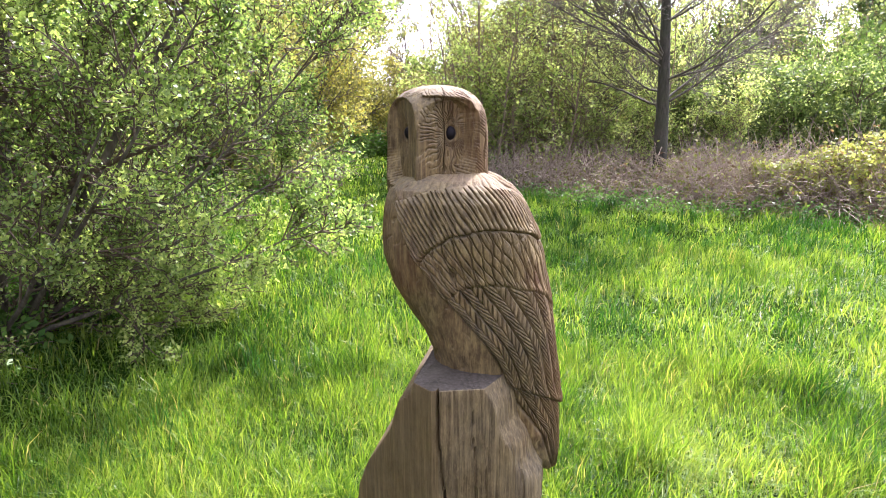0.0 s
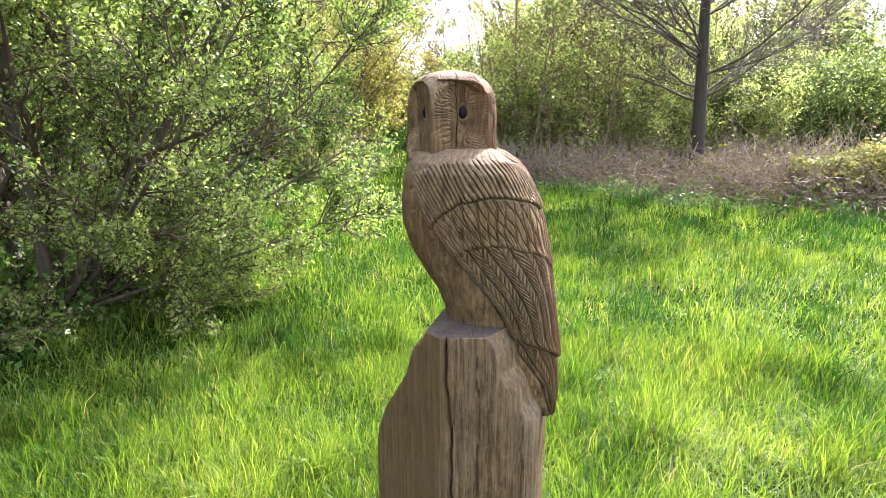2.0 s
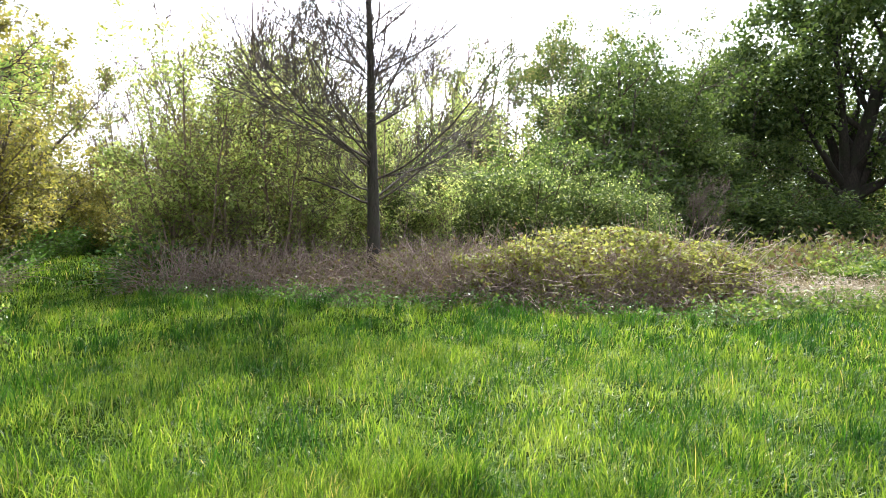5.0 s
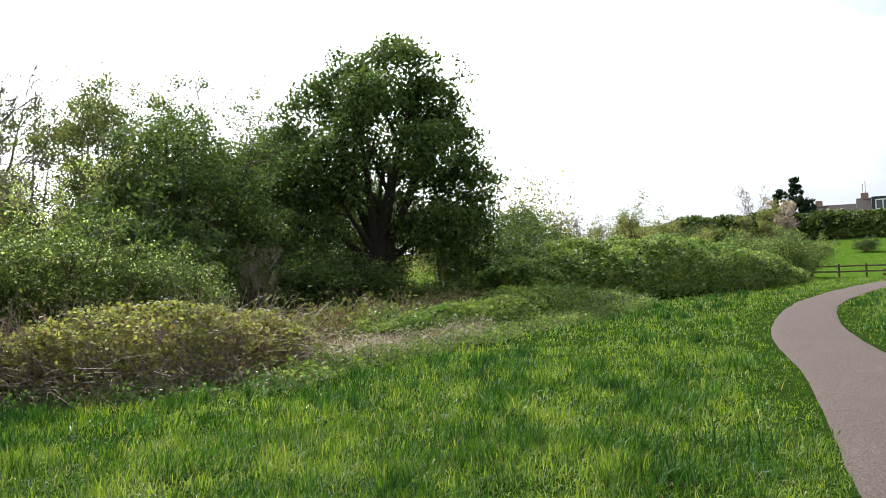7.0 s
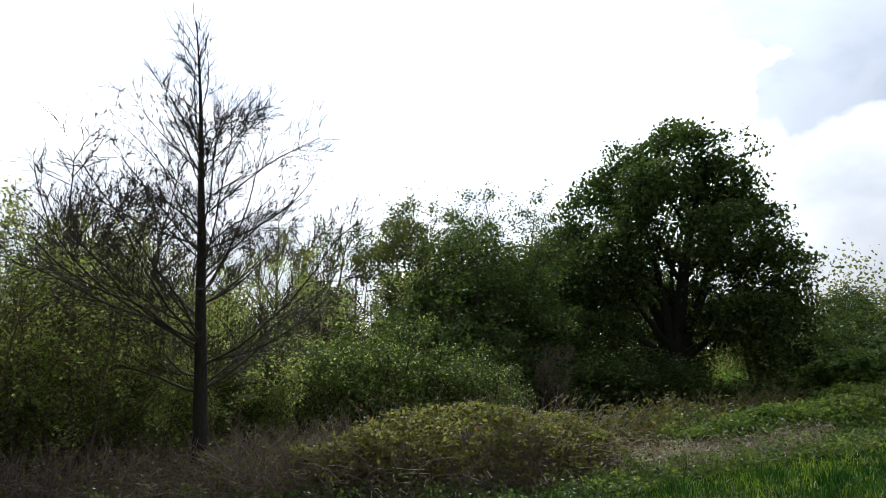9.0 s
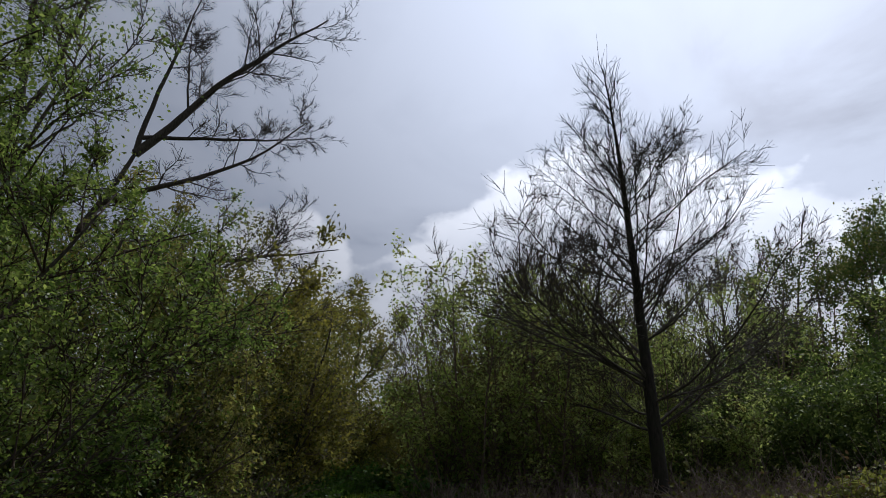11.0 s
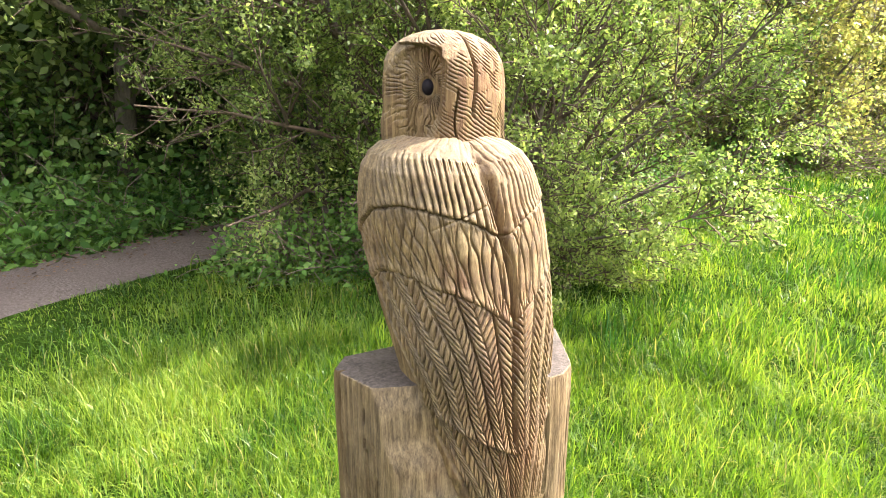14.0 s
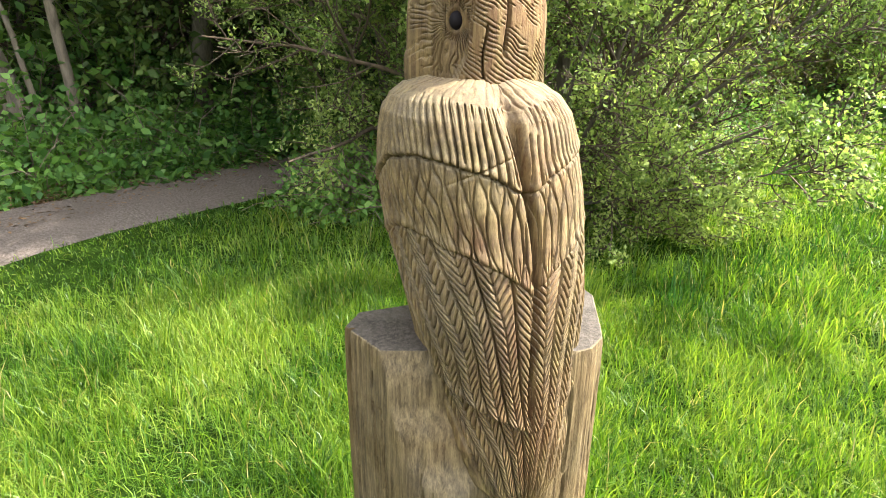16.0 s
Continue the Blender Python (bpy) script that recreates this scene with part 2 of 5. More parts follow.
CARVED = wood_material("carved_wood", (0.032, 0.019, 0.009), (0.092, 0.061, 0.027), (0.22, 0.157, 0.072), 1.6, 0.2, 0.65, 0.45, 0.20, 0.55)
LOGWOOD = wood_material("weathered_log", (0.038, 0.025, 0.012), (0.098, 0.067, 0.034), (0.205, 0.15, 0.08), 3.0, 0.28, 0.9, 0.3, 0.15, 0.7)
# end grain darkened as a whole for the shadow the owl casts on it
TOPWOOD = wood_material("shaded_end_grain", (0.040, 0.032, 0.028), (0.070, 0.057, 0.049), (0.11, 0.09, 0.078), 1.0, 0.25, 0.4)
HEWN = wood_material("smooth_hewn_wood", (0.074, 0.048, 0.022), (0.105, 0.070, 0.033), (0.135, 0.094, 0.048), 1.5, 0.15, 0.3)
EYE_M, et, eb, _ = material("dark_eye")
eb.inputs["Specular IOR Level"].default_value = 0.08
eb.inputs["Base Color"].default_value, eb.inputs["Roughness"].default_value = (0.010, 0.008, 0.010, 1), 0.55

SOIL, t, bsdf, _ = material("turf")
thatch = ramp(t, object_noise(t, 5.0, 8.0, 0.75), [(0.3, (0.010, 0.018, 0.004)), (0.55, (0.020, 0.040, 0.006)), (0.75, (0.040, 0.065, 0.012))])
field = ramp(t, object_noise(t, 2.3, 8.0, 0.7), [(0.3, (0.028, 0.060, 0.008)), (0.55, (0.060, 0.105, 0.012)), (0.75, (0.105, 0.140, 0.022))])
where = t.nodes.new("ShaderNodeSeparateXYZ")
link(t, t.nodes.new("ShaderNodeTexCoord").outputs["Object"], where.inputs[0])
link(t, mix(t, ramp(t, maths(t, "MULTIPLY", where.outputs["X"], 0.01), [(0.30, (0, 0, 0)), (0.50, (1, 1, 1))]), thatch, field), bsdf.inputs["Base Color"])
bsdf.inputs["Roughness"].default_value, bsdf.inputs["Specular IOR Level"].default_value = 1.0, 0.0
relief(t, bsdf, object_noise(t, 40.0, 6.0), 0.8, 0.03)
LITTER, t, bsdf, _ = material("leaf_litter")
link(t, ramp(t, object_noise(t, 9.0, 8.0, 0.75), [(0.3, (0.025, 0.02, 0.013)), (0.55, (0.055, 0.042, 0.028)), (0.75, (0.10, 0.08, 0.055))]), bsdf.inputs["Base Color"])
bsdf.inputs["Roughness"].default_value, bsdf.inputs["Specular IOR Level"].default_value = 1.0, 0.0
relief(t, bsdf, object_noise(t, 35.0, 6.0), 0.8, 0.03)
GRAVEL, t, bsdf, _ = material("path_grit")
grit = mix(t, ramp(t, object_noise(t, 55.0, 6.0, 0.85), [(0.38, (0, 0, 0)), (0.65, (1, 1, 1))]), (0.050, 0.038, 0.033), (0.195, 0.158, 0.142))
link(t, mix(t, ramp(t, object_noise(t, 1.6, 6.0, 0.6), [(0.35, (0, 0, 0)), (0.7, (0.6, 0.6, 0.6))]), grit, (0.100, 0.078, 0.069)), bsdf.inputs["Base Color"])
bsdf.inputs["Roughness"].default_value, bsdf.inputs["Specular IOR Level"].default_value = 1.0, 0.02
relief(t, bsdf, object_noise(t, 75.0, 5.0, 0.85), 0.9, 0.012)


def plain(name, a, b, scale, rough=0.8, bump=0.3):
    m, t, bsdf, _ = material(name)
    n = object_noise(t, scale, 5.0, 0.65)
    link(t, ramp(t, n, [(0.3, a), (0.7, b)]), bsdf.inputs["Base Color"])
    bsdf.inputs["Roughness"].default_value, bsdf.inputs["Specular IOR Level"].default_value = rough, 0.1
    relief(t, bsdf, n, bump, 0.01)
    return m


FENCE_WOOD = plain("fence_wood", (0.06, 0.045, 0.035), (0.15, 0.12, 0.09), 12.0)
ROOF_TILE = plain("roof_tile", (0.034, 0.028, 0.026), (0.062, 0.052, 0.046), 5.0)
SLATE = plain("dark_cladding", (0.035, 0.036, 0.04), (0.065, 0.066, 0.072), 5.0)
HOUSE_WALL = plain("house_brick", (0.22, 0.14, 0.10), (0.33, 0.22, 0.17), 6.0)
WHITE_PAINT = plain("white_paint", (0.70, 0.70, 0.69), (0.82, 0.82, 0.81), 4.0, 0.5, 0.05)
GLASS, t, bsdf, _ = material("window_glass")
bsdf.inputs["Base Color"].default_value, bsdf.inputs["Roughness"].default_value = (0.05, 0.06, 0.07, 1), 0.06


# ---------------------------------------------------------------- mesh helpers
def mesh_object(name, verts, faces, mats, parent=None, label="", smooth=False, slots=None, sharp=0):
    """faces: a list of integer arrays (n, k), one for each polygon size."""
    me = bpy.data.meshes.new(name)
    verts = np.asarray(verts, np.float32).reshape(-1, 3)
    faces = [np.asarray(f, np.int32) for f in faces if len(f)]
    me.vertices.add(len(verts))
    me.vertices.foreach_set("co", verts.ravel())
    loops = np.concatenate([f.ravel() for f in faces])
    sizes = np.concatenate([np.full(len(f), f.shape[1], np.int32) for f in faces])
    me.loops.add(len(loops))
    me.loops.foreach_set("vertex_index", loops)
    me.polygons.add(len(sizes))
    me.polygons.foreach_set("loop_start", np.concatenate([[0], np.cumsum(sizes)[:-1]]).astype(np.int32))
    if slots is not None:
        me.polygons.foreach_set("material_index", np.asarray(slots, np.int32))
    if smooth:
        me.polygons.foreach_set("use_smooth", np.ones(len(sizes), bool))
    for m in mats if isinstance(mats, (list, tuple)) else [mats]:
        me.materials.append(m)
    me.update(calc_edges=True)
    if sharp:
        me.set_sharp_from_angle(angle=radians(sharp))
    ob = new(name, me)
    if parent:
        ob.parent = parent
    if label:
        ob["label"] = label
    return ob


def part(name, bm, mat, parent, label=""):
    me = bpy.data.meshes.new(name)
    bm.to_mesh(me)
    bm.free()
    me.materials.append(mat)
    ob = new(name, me)
    ob.parent = parent
    if label:
        ob["label"] = label
    return ob


def hashed(ix, iy, seed):
    h = np.sin(ix * 127.1 + iy * 311.7 + seed * 74.7) * 43758.5453
    return h - np.floor(h)


def value_noise(x, y, seed=0):
    """Smooth noise from 0 to 1 over the plane."""
    x, y = np.asarray(x, float), np.asarray(y, float)
    ix, iy = np.floor(x), np.floor(y)
    fx, fy = x - ix, y - iy
    fx, fy = fx * fx * (3 - 2 * fx), fy * fy * (3 - 2 * fy)
    a, b = hashed(ix, iy, seed), hashed(ix + 1, iy, seed)
    c, d = hashed(ix, iy + 1, seed), hashed(ix + 1, iy + 1, seed)
    return (a * (1 - fx) + b * fx) * (1 - fy) + (c * (1 - fx) + d * fx) * fy


def fractal(x, y, seed=0, octaves=3):
    return sum(value_noise(np.asarray(x) * 2**k, np.asarray(y) * 2**k, seed + k) / 2 ** (k + 1) for k in range(octaves)) / (1 - 0.5**octaves)


def smooth(a, b, x):
    t = np.clip((np.asarray(x, float) - a) / (b - a), 0, 1)
    return t * t * (3 - 2 * t)


def ground_z(x, y):
    """The lawn is flat; it rises to the hill on which the houses stand."""
    x, y = np.asarray(x, float), np.asarray(y, float)
    rise = 0.12 * np.clip(x - 55, 0, 75)
    far = np.hypot(x, y)
    bumps = 0.05 * (fractal(x * 0.45, y * 0.45, 3) - 0.5) * smooth(1.0, 4.0, np.hypot(x - 0.1, y - 1.3))
    return rise * (1 - 0.5 * smooth(12, 40, y)) + bumps + 0.5 * smooth(60, 300, far) * (fractal(x * 0.01, y * 0.01, 8) - 0.3) * 8


def flat(x):
    return np.asarray(x, float).ravel()


# ---------------------------------------------------------------- ground and path
def spaced(n, near, far):
    s = np.linspace(-1, 1, n)
    k = math.asinh(far / near)
    return near * np.sinh(k * s)


def build_ground():
    xs, ys = spaced(230, 2.2, 2500) + 2, spaced(230, 2.2, 2500) + 4
    gx, gy = np.meshgrid(xs, ys, indexing="ij")
    v = np.stack([gx, gy, ground_z(gx, gy)], -1).reshape(-1, 3)
    i = np.arange(229)[:, None] * 230 + np.arange(229)[None]
    f = np.stack([i, i + 230, i + 231, i + 1], -1).reshape(-1, 4)
    ob = mesh_object("ground", v, [f], SOIL, smooth=True)
    return tagged(ob, "green turf ground running out to the horizon", "ground", kind="structure")


build_ground()

PATH_LINE = [(70, -10, .9), (55, -5.6, .9), (44, -2.75, .85), (38, -1.35, .8), (31, -.1, .75), (24, .72, .68), (18, .82, .7), (14, .55, .74), (10.3, -.02, .74), (7.6, -.28, .72), (5.7, -.45, .72), (3, -.85, .72), (.5, -1.35, .7),
             (-2, -1.15, .65), (-3.5, -.3, .6), (-4.25, .7, .58), (-4.85, 2.4, .58), (-5.7, 4.2, .58), (-7.4, 6.2, .58), (-10, 8, .58)]


def path_rows(step=24):
    rows = []
    p = np.array(PATH_LINE, float)
    for i in range(1, len(p) - 2):
        for s in np.linspace(0, 1, step, endpoint=False):
            a, b, c, d = p[i - 1], p[i], p[i + 1], p[i + 2]
            rows.append(0.5 * (2 * b + (c - a) * s + (2 * a - 5 * b + 4 * c - d) * s * s + (3 * b - a - 3 * c + d) * s**3))
    return np.array(rows)


PATH_PTS = path_rows()


def path_gap(x, y):
    """How far a place lies outside the path's edge (negative: on it)."""
    x, y = flat(x), flat(y)
    best = np.full(len(x), 1e9)
    for px, py, w in PATH_PTS:
        best = np.minimum(best, np.hypot(x - px, y - py) - w)
    return best


def build_path():
    c, w = PATH_PTS[:, :2], PATH_PTS[:, 2]
    t = np.gradient(c, axis=0)
    t /= np.linalg.norm(t, axis=1, keepdims=True)
    nrm = np.stack([-t[:, 1], t[:, 0]], -1)
    across = np.linspace(-1, 1, 13)
    v = []
    for k, s in enumerate(across):
        edge = w * s * (1 + 0.05 * (fractal(np.arange(len(c)) * 0.31, np.full(len(c), k * 9.1), 5) - 0.5) * (abs(s) > 0.9))
        q = c + nrm * edge[:, None]
        z = ground_z(q[:, 0], q[:, 1]) + 0.03 - 0.04 * s**6
        v.append(np.c_[q, z])
    v = np.stack(v, 1)
    n, m = v.shape[:2]
    i = np.arange(n - 1)[:, None] * m + np.arange(m - 1)[None]
    f = np.stack([i, i + 1, i + m + 1, i + m], -1).reshape(-1, 4)
    ob = mesh_object("path", v, [f], GRAVEL, smooth=True)
    tagged(ob, "pinkish grey compacted grit footpath curving across the lawn", "path", kind="structure")


build_path()


def lawn(x, y):
    """Over 0 where mown or rough lawn grows."""
    left = np.interp(y, [-8, -1, 2.2, 3.2, 5, 8, 11, 13, 18, 22], [-9, -9, -5.2, -3.1, -2.9, -3.4, -3.6, -2.9, -2.6, -2.3])
    top = np.interp(x, [-4, -2.6, -2.2, -1.0, 0.4, 1.7, 2.8, 4, 5.6, 7, 8.6, 12, 20, 26, 44], [11.3, 12, 21, 19, 11.2, 10.7, 9.0, 8.7, 7.5, 6.2, 6.4, 6.0, 5.4, 5.6, 2.2])
    return np.minimum(x - left, top - y)


def blades(xy, height, width, lean, rng, mat, name, label, kind="stuff", wind=(0.25, -0.1), category="grass"):
    n = len(xy)
    z = ground_z(xy[:, 0], xy[:, 1]) - 0.01
    base = np.c_[xy, z]
    a = rng.uniform(0, 2 * np.pi, n)
    side = np.stack([np.cos(a), np.sin(a), 0 * a], -1) * width[:, None] * 0.5
    b = rng.uniform(0, 2 * np.pi, n)
    l = lean * rng.uniform(0.2, 1.0, n) ** 1.2
    off = np.stack([np.cos(b) * l + wind[0] * l, np.sin(b) * l + wind[1] * l, np.sqrt(np.clip(1 - l * l, 0.15, 1))], -1) * height[:, None]
    mid = base + off * 0.5 * [0.7, 0.7, 1.15]
    tip = base + off
    tip[:, 2] -= height * l * 0.25
    v = np.stack([base - side, base + side, mid + side * 0.85, mid - side * 0.85, tip], 1)
    i = np.arange(n)[:, None] * 5
    ob = mesh_object(name, v, [i + [0, 1, 2, 3], i + [3, 2, 4]], mat, smooth=True)
    return tagged(ob, label, category, kind=kind)


def build_lawn():
    rng = np.random.default_rng(11)

    def scatter(r0, r1, n, a0, a1):
        r = np.sqrt(rng.uniform(r0**2, r1**2, n))
        a = np.radians(rng.uniform(a0, a1, n))
        return np.stack([0.45 - r * np.sin(a), 0.5 + r * np.cos(a)], -1)

    bands = [(0.3, 3.2, 200000, -100, 100, .0044, .15), (3.2, 6.5, 165000, -98, 92, .0064, .135), (6.5, 12, 120000, -97, 62, .0098, .12), (12, 24, 80000, -98, 22, .018, .13), (24, 50, 50000, -98, -72, .034, .13)]
    for r0, r1, n, a0, a1, w, h in bands:
        xy = scatter(r0, r1, n, a0, a1)
        clump = fractal(xy[:, 0] * 1.9, xy[:, 1] * 1.9, 21)
        tuft = fractal(xy[:, 0] * 3.7, xy[:, 1] * 3.7, 44, 2)
        keep = (lawn(xy[:, 0], xy[:, 1]) > rng.normal(0, 0.12, n)) & (path_gap(xy[:, 0], xy[:, 1]) > rng.normal(0.0, 0.035, n)) & (rng.uniform(0, 1, n) < 0.12 + 1.5 * clump ** 1.2)
        keep &= np.hypot(xy[:, 0] - 0.02, xy[:, 1] - 1.33) > 0.2
        xy, clump, tuft = xy[keep], clump[keep], tuft[keep]
        m = len(xy)
        edge = np.clip(path_gap(xy[:, 0], xy[:, 1]) * 1.2, 0.45, 1.0)
        height = h * edge * (0.55 + 0.75 * clump + 1.9 * np.clip(tuft - 0.58, 0, 1) * 2) * rng.uniform(0.6, 1.25, m)
        blades(xy, height, w * rng.uniform(0.6, 1.3, m), 1.3 if r1 < 7 else 1.15, rng, GRASS, "grass", "lush uncut spring grass of the lawn, bright green", wind=(0.1, -0.15))


build_lawn()


def build_tussocks():
    """Longer arching blades in tufts over the lawn, thickest round the foot of the log."""
    rng = np.random.default_rng(12)
    at = []
    for k in range(430):
        r, a = math.sqrt(rng.uniform(0.3, 90)), radians(rng.uniform(-98, 92))
        at.append((0.45 - r * math.sin(a), 0.5 + r * math.cos(a), rng.uniform(0.5, 1.15), rng.uniform(0.04, 0.12)))
    for k in range(16):
        a = rng.uniform(0, 2 * math.pi)
        at.append((0.02 + 0.29 * math.cos(a), 1.33 + 0.29 * math.sin(a), 1.25, 0.05))
    for x, y in ((0.36, 1.62), (0.50, 1.55), (0.42, 1.80), (0.30, 1.06), (-0.30, 1.10)):      # the longest tufts, by the log
        at.append((x, y, 1.9, 0.06))
    xs, hs = [], []
    for x, y, h, spread in at:
        if lawn(x, y) < 0.1 or path_gap([x], [y])[0] < 0.1:
            continue
        n = int(46 * h + 14)
        xs.append(np.array([x, y]) + rng.normal(size=(n, 2)) * spread)
        hs.append(np.full(n, 0.17 * h) * rng.uniform(0.6, 1.25, n))
    xy, h = np.concatenate(xs), np.concatenate(hs)
    keep = np.hypot(xy[:, 0] - 0.02, xy[:, 1] - 1.33) > 0.225
    xy, h = xy[keep], h[keep]
    far = np.hypot(xy[:, 0] - 0.4, xy[:, 1] - 0.4)
    blades(xy, h, np.clip(0.0022 + 0.0011 * far, 0.004, 0.011) * rng.uniform(0.7, 1.3, len(xy)), 1.15, rng, GRASS, "long_grass", "longer arching tufts of spring grass in the lawn")


build_tussocks()


def build_tufts():
    """Dark coarse tufts dotted over the far lawn."""
    rng = np.random.default_rng(14)
    xs, hs = [], []
    for k in range(620):
        r, a = (math.sqrt(rng.uniform(9, 900)), radians(rng.uniform(-97, -25))) if k % 2 else (math.sqrt(rng.uniform(3, 110)), radians(rng.uniform(-95, 60)))
        x, y = 0.45 - r * math.sin(a), 0.5 + r * math.cos(a)
        if lawn(x, y) < 0.3 or path_gap([x], [y])[0] < 0.4:
            continue
        n, h = 85, rng.uniform(0.6, 1.3)
        xs.append(np.array([x, y]) + rng.normal(size=(n, 2)) * rng.uniform(0.06, 0.17))
        hs.append(0.22 * h * rng.uniform(0.5, 1.2, n))
    xy, h = np.concatenate(xs), np.concatenate(hs)
    far = np.hypot(xy[:, 0] - 0.4, xy[:, 1] - 0.4)
    blades(xy, h, np.clip(0.002 + 0.0011 * far, 0.004, 0.026) * rng.uniform(0.7, 1.3, len(xy)), 1.0, rng, TUFT, "dark_grass_tufts", "coarse darker tufts of grass dotted over the lawn")


build_tufts()


# ---------------------------------------------------------------- the carved owl on its log
def build_owl():
    c = np.array([0.04, 1.325])                                   # body axis
    bx, lx = np.array([0.982, -0.19]), np.array([-0.19, -0.982])  # towards its back, towards its left wing
    verts, quads, slots, count = [], [], [], [0]

    def add_grid(v, slot, close=True):
        n, m = v.shape[:2]
        i = np.arange(n - 1)[:, None] * m
        j = np.arange(m if close else m - 1)[None]
        k = (j + 1) % m
        f = np.stack([i + j, i + k, i + m + k, i + m + j], -1).reshape(-1, 4) + count[0]
        verts.append(v.reshape(-1, 3))
        quads.append(f)
        slots.append(np.broadcast_to(np.asarray(slot), (n - 1, m if close else m - 1)).reshape(-1))
        count[0] += n * m

    def groove(x, width):
        return np.exp(-((x / width) ** 2))

    # body, wings and tail: rings from the neck to the tail's tip
    Z = [1.343, 1.331, 1.315, 1.293, 1.27, 1.23, 1.18, 1.12, 1.066, 1.022, 0.97, 0.93, 0.88, 0.82, 0.76, 0.718]
    F = [0.090, 0.138, 0.154, 0.162, 0.168, 0.172, 0.171, 0.152, 0.118, 0.086, 0.068, 0.066, 0.02, -0.06, -0.10, -0.15]
    B = [0.050, 0.078, 0.100, 0.119, 0.132, 0.150, 0.166, 0.178, 0.187, 0.192, 0.198, 0.204, 0.210, 0.215, 0.217, 0.212]
    W = [0.070, 0.104, 0.125, 0.138, 0.143, 0.147, 0.150, 0.149, 0.146, 0.141, 0.131, 0.124, 0.116, 0.104, 0.085, 0.045]
    n, m = 520, 640
    z = np.linspace(1.343, 0.718, n)[:, None]
    up = np.array(Z[::-1])
    f, b, w = (np.interp(z, up, np.array(q[::-1])) for q in (F, B, W))
    turn = np.linspace(-1, 1, m, endpoint=False)[None]
    th = np.pi * (0.74 * turn + 0.26 * turn**3)                 # rings are finer over the back
    mid, half = (b - f) / 2, (b + f) / 2                        # centre along the back axis and half depth
    p = 2.25
    r = ((np.abs(np.cos(th)) / half) ** p + (np.abs(np.sin(th)) / w) ** p) ** (-1 / p)
    deg = np.degrees(np.abs(th)) + 0 * z
    zz = z + 0 * th
    edge = np.interp(zz, [0.72, 0.86, 0.95, 1.0, 1.1, 1.2, 1.29, 1.33], [62, 66, 73, 80, 98, 119, 130, 138])
    s = np.clip(deg / edge, 0, 1.3)
    wing = smooth(1.03, 0.985, s)
    left = (th > 0) + 0 * zz
    wob = 0.010 * (fractal(th * 4 + 0 * zz, zz * 22 + 0 * th, 7) - 0.5)
    line0 = 1.322 - 0.10 * (s - 0.45) ** 2 + wob
    line1 = 1.243 - 0.22 * (s - 0.45) ** 2 + wob
    line2 = 1.140 - 0.20 * (s - 0.62) ** 2 + wob
    line3 = 0.852 + 0.0012 * np.minimum(deg, 70) + wob * 0.5
    d = 0 * zz
    #        top, bottom, feathers in a wing, depth of the cut between them
    bands = [(line0, line1, 30, 0.0070), (line1, line2, 29, 0.0054), (line2, line3, 5.6, 0.0095), (line3, 0 * zz, 4.2, 0.0085)]
    for k, (top, bottom, cols, depth) in enumerate(bands):
        q = s * cols + left * 0.37 + (1.5, 1.3, 0.40, 0.35)[k] * (fractal(zz * (12, 14, 6, 6)[k] + k * 7, deg * 0.05, 31 + k, 2) - 0.5)
        q = q - np.interp(s, [0.3, 0.95], ((5, 34), (0, 10), (0, 0), (0, 0))[k]) * (zz - 1.24)   # the short feathers slant towards the back
        inside = smooth(-0.0015, 0.0015, top - zz) * smooth(-0.0015, 0.0015, zz - bottom)
        uneven = 0.45 + 0.95 * fractal(deg * 0.11 + 40, zz * 24, 90 + k, 2)
        if k == 0:                                              # long wavering cuts, broken here and there
            fr = q - np.floor(q)
            edge_d = np.minimum(fr, 1 - fr)
            cut = -depth * uneven * groove(edge_d, 0.13) * smooth(0.22, 0.40, fractal(deg * 0.16 + 9, zz * 34, 71, 2))
            fine = q * 2.3 + 1.4 * fractal(deg * 0.09, zz * 38, 66, 2)
            fine = fine - np.floor(fine) - 0.5
            shape = cut + 0.0016 * np.sin(np.pi * fr) - 0.0018 * groove(fine, 0.14) * smooth(0.45, 0.6, fractal(deg * 0.12, zz * 40, 68, 2))
        elif k == 1:                                            # a net of lozenges: neighbouring cuts swing to and from one another
            swing = 0.31 * np.sin(2 * np.pi * (zz / 0.066 + 1.5 * fractal(deg * 0.03, zz * 9, 58, 2)))
            lo = np.floor(q)
            sign = np.where(np.mod(lo, 2) > 0.5, -1.0, 1.0)
            edge_d = np.minimum(np.abs(q - lo - sign * swing), np.abs(lo + 1 - sign * swing - q))
            rib = q - lo - 0.5 + 0.25 * (fractal(deg * 0.08, zz * 30, 57, 2) - 0.5)
            shape = -depth * uneven * groove(edge_d, 0.12) + 0.0010 * np.clip(edge_d, 0, 0.5) * 2 - 0.0020 * groove(rib, 0.08) * smooth(0.4, 0.6, fractal(deg * 0.1, zz * 30, 59, 2))
        else:                                                   # long feathers with a rib and slanting barbs
            fr = q - np.floor(q)
            edge_d = np.minimum(fr, 1 - fr)
            wave = zz / 0.0128 - np.abs(fr - 0.5) * 4.6 + hashed(np.floor(q), 0 * q, k) * 3 + 0.7 * fractal(deg * 0.08, zz * 26, 60 + k, 2)
            cut = wave - np.floor(wave) - 0.5
            barb = -0.0056 * groove(cut, 0.14) * smooth(0.03, 0.14, edge_d) * smooth(0.18, 0.40, fractal(deg * 0.12 + k, zz * 40, 80 + k, 2) + 0.15)
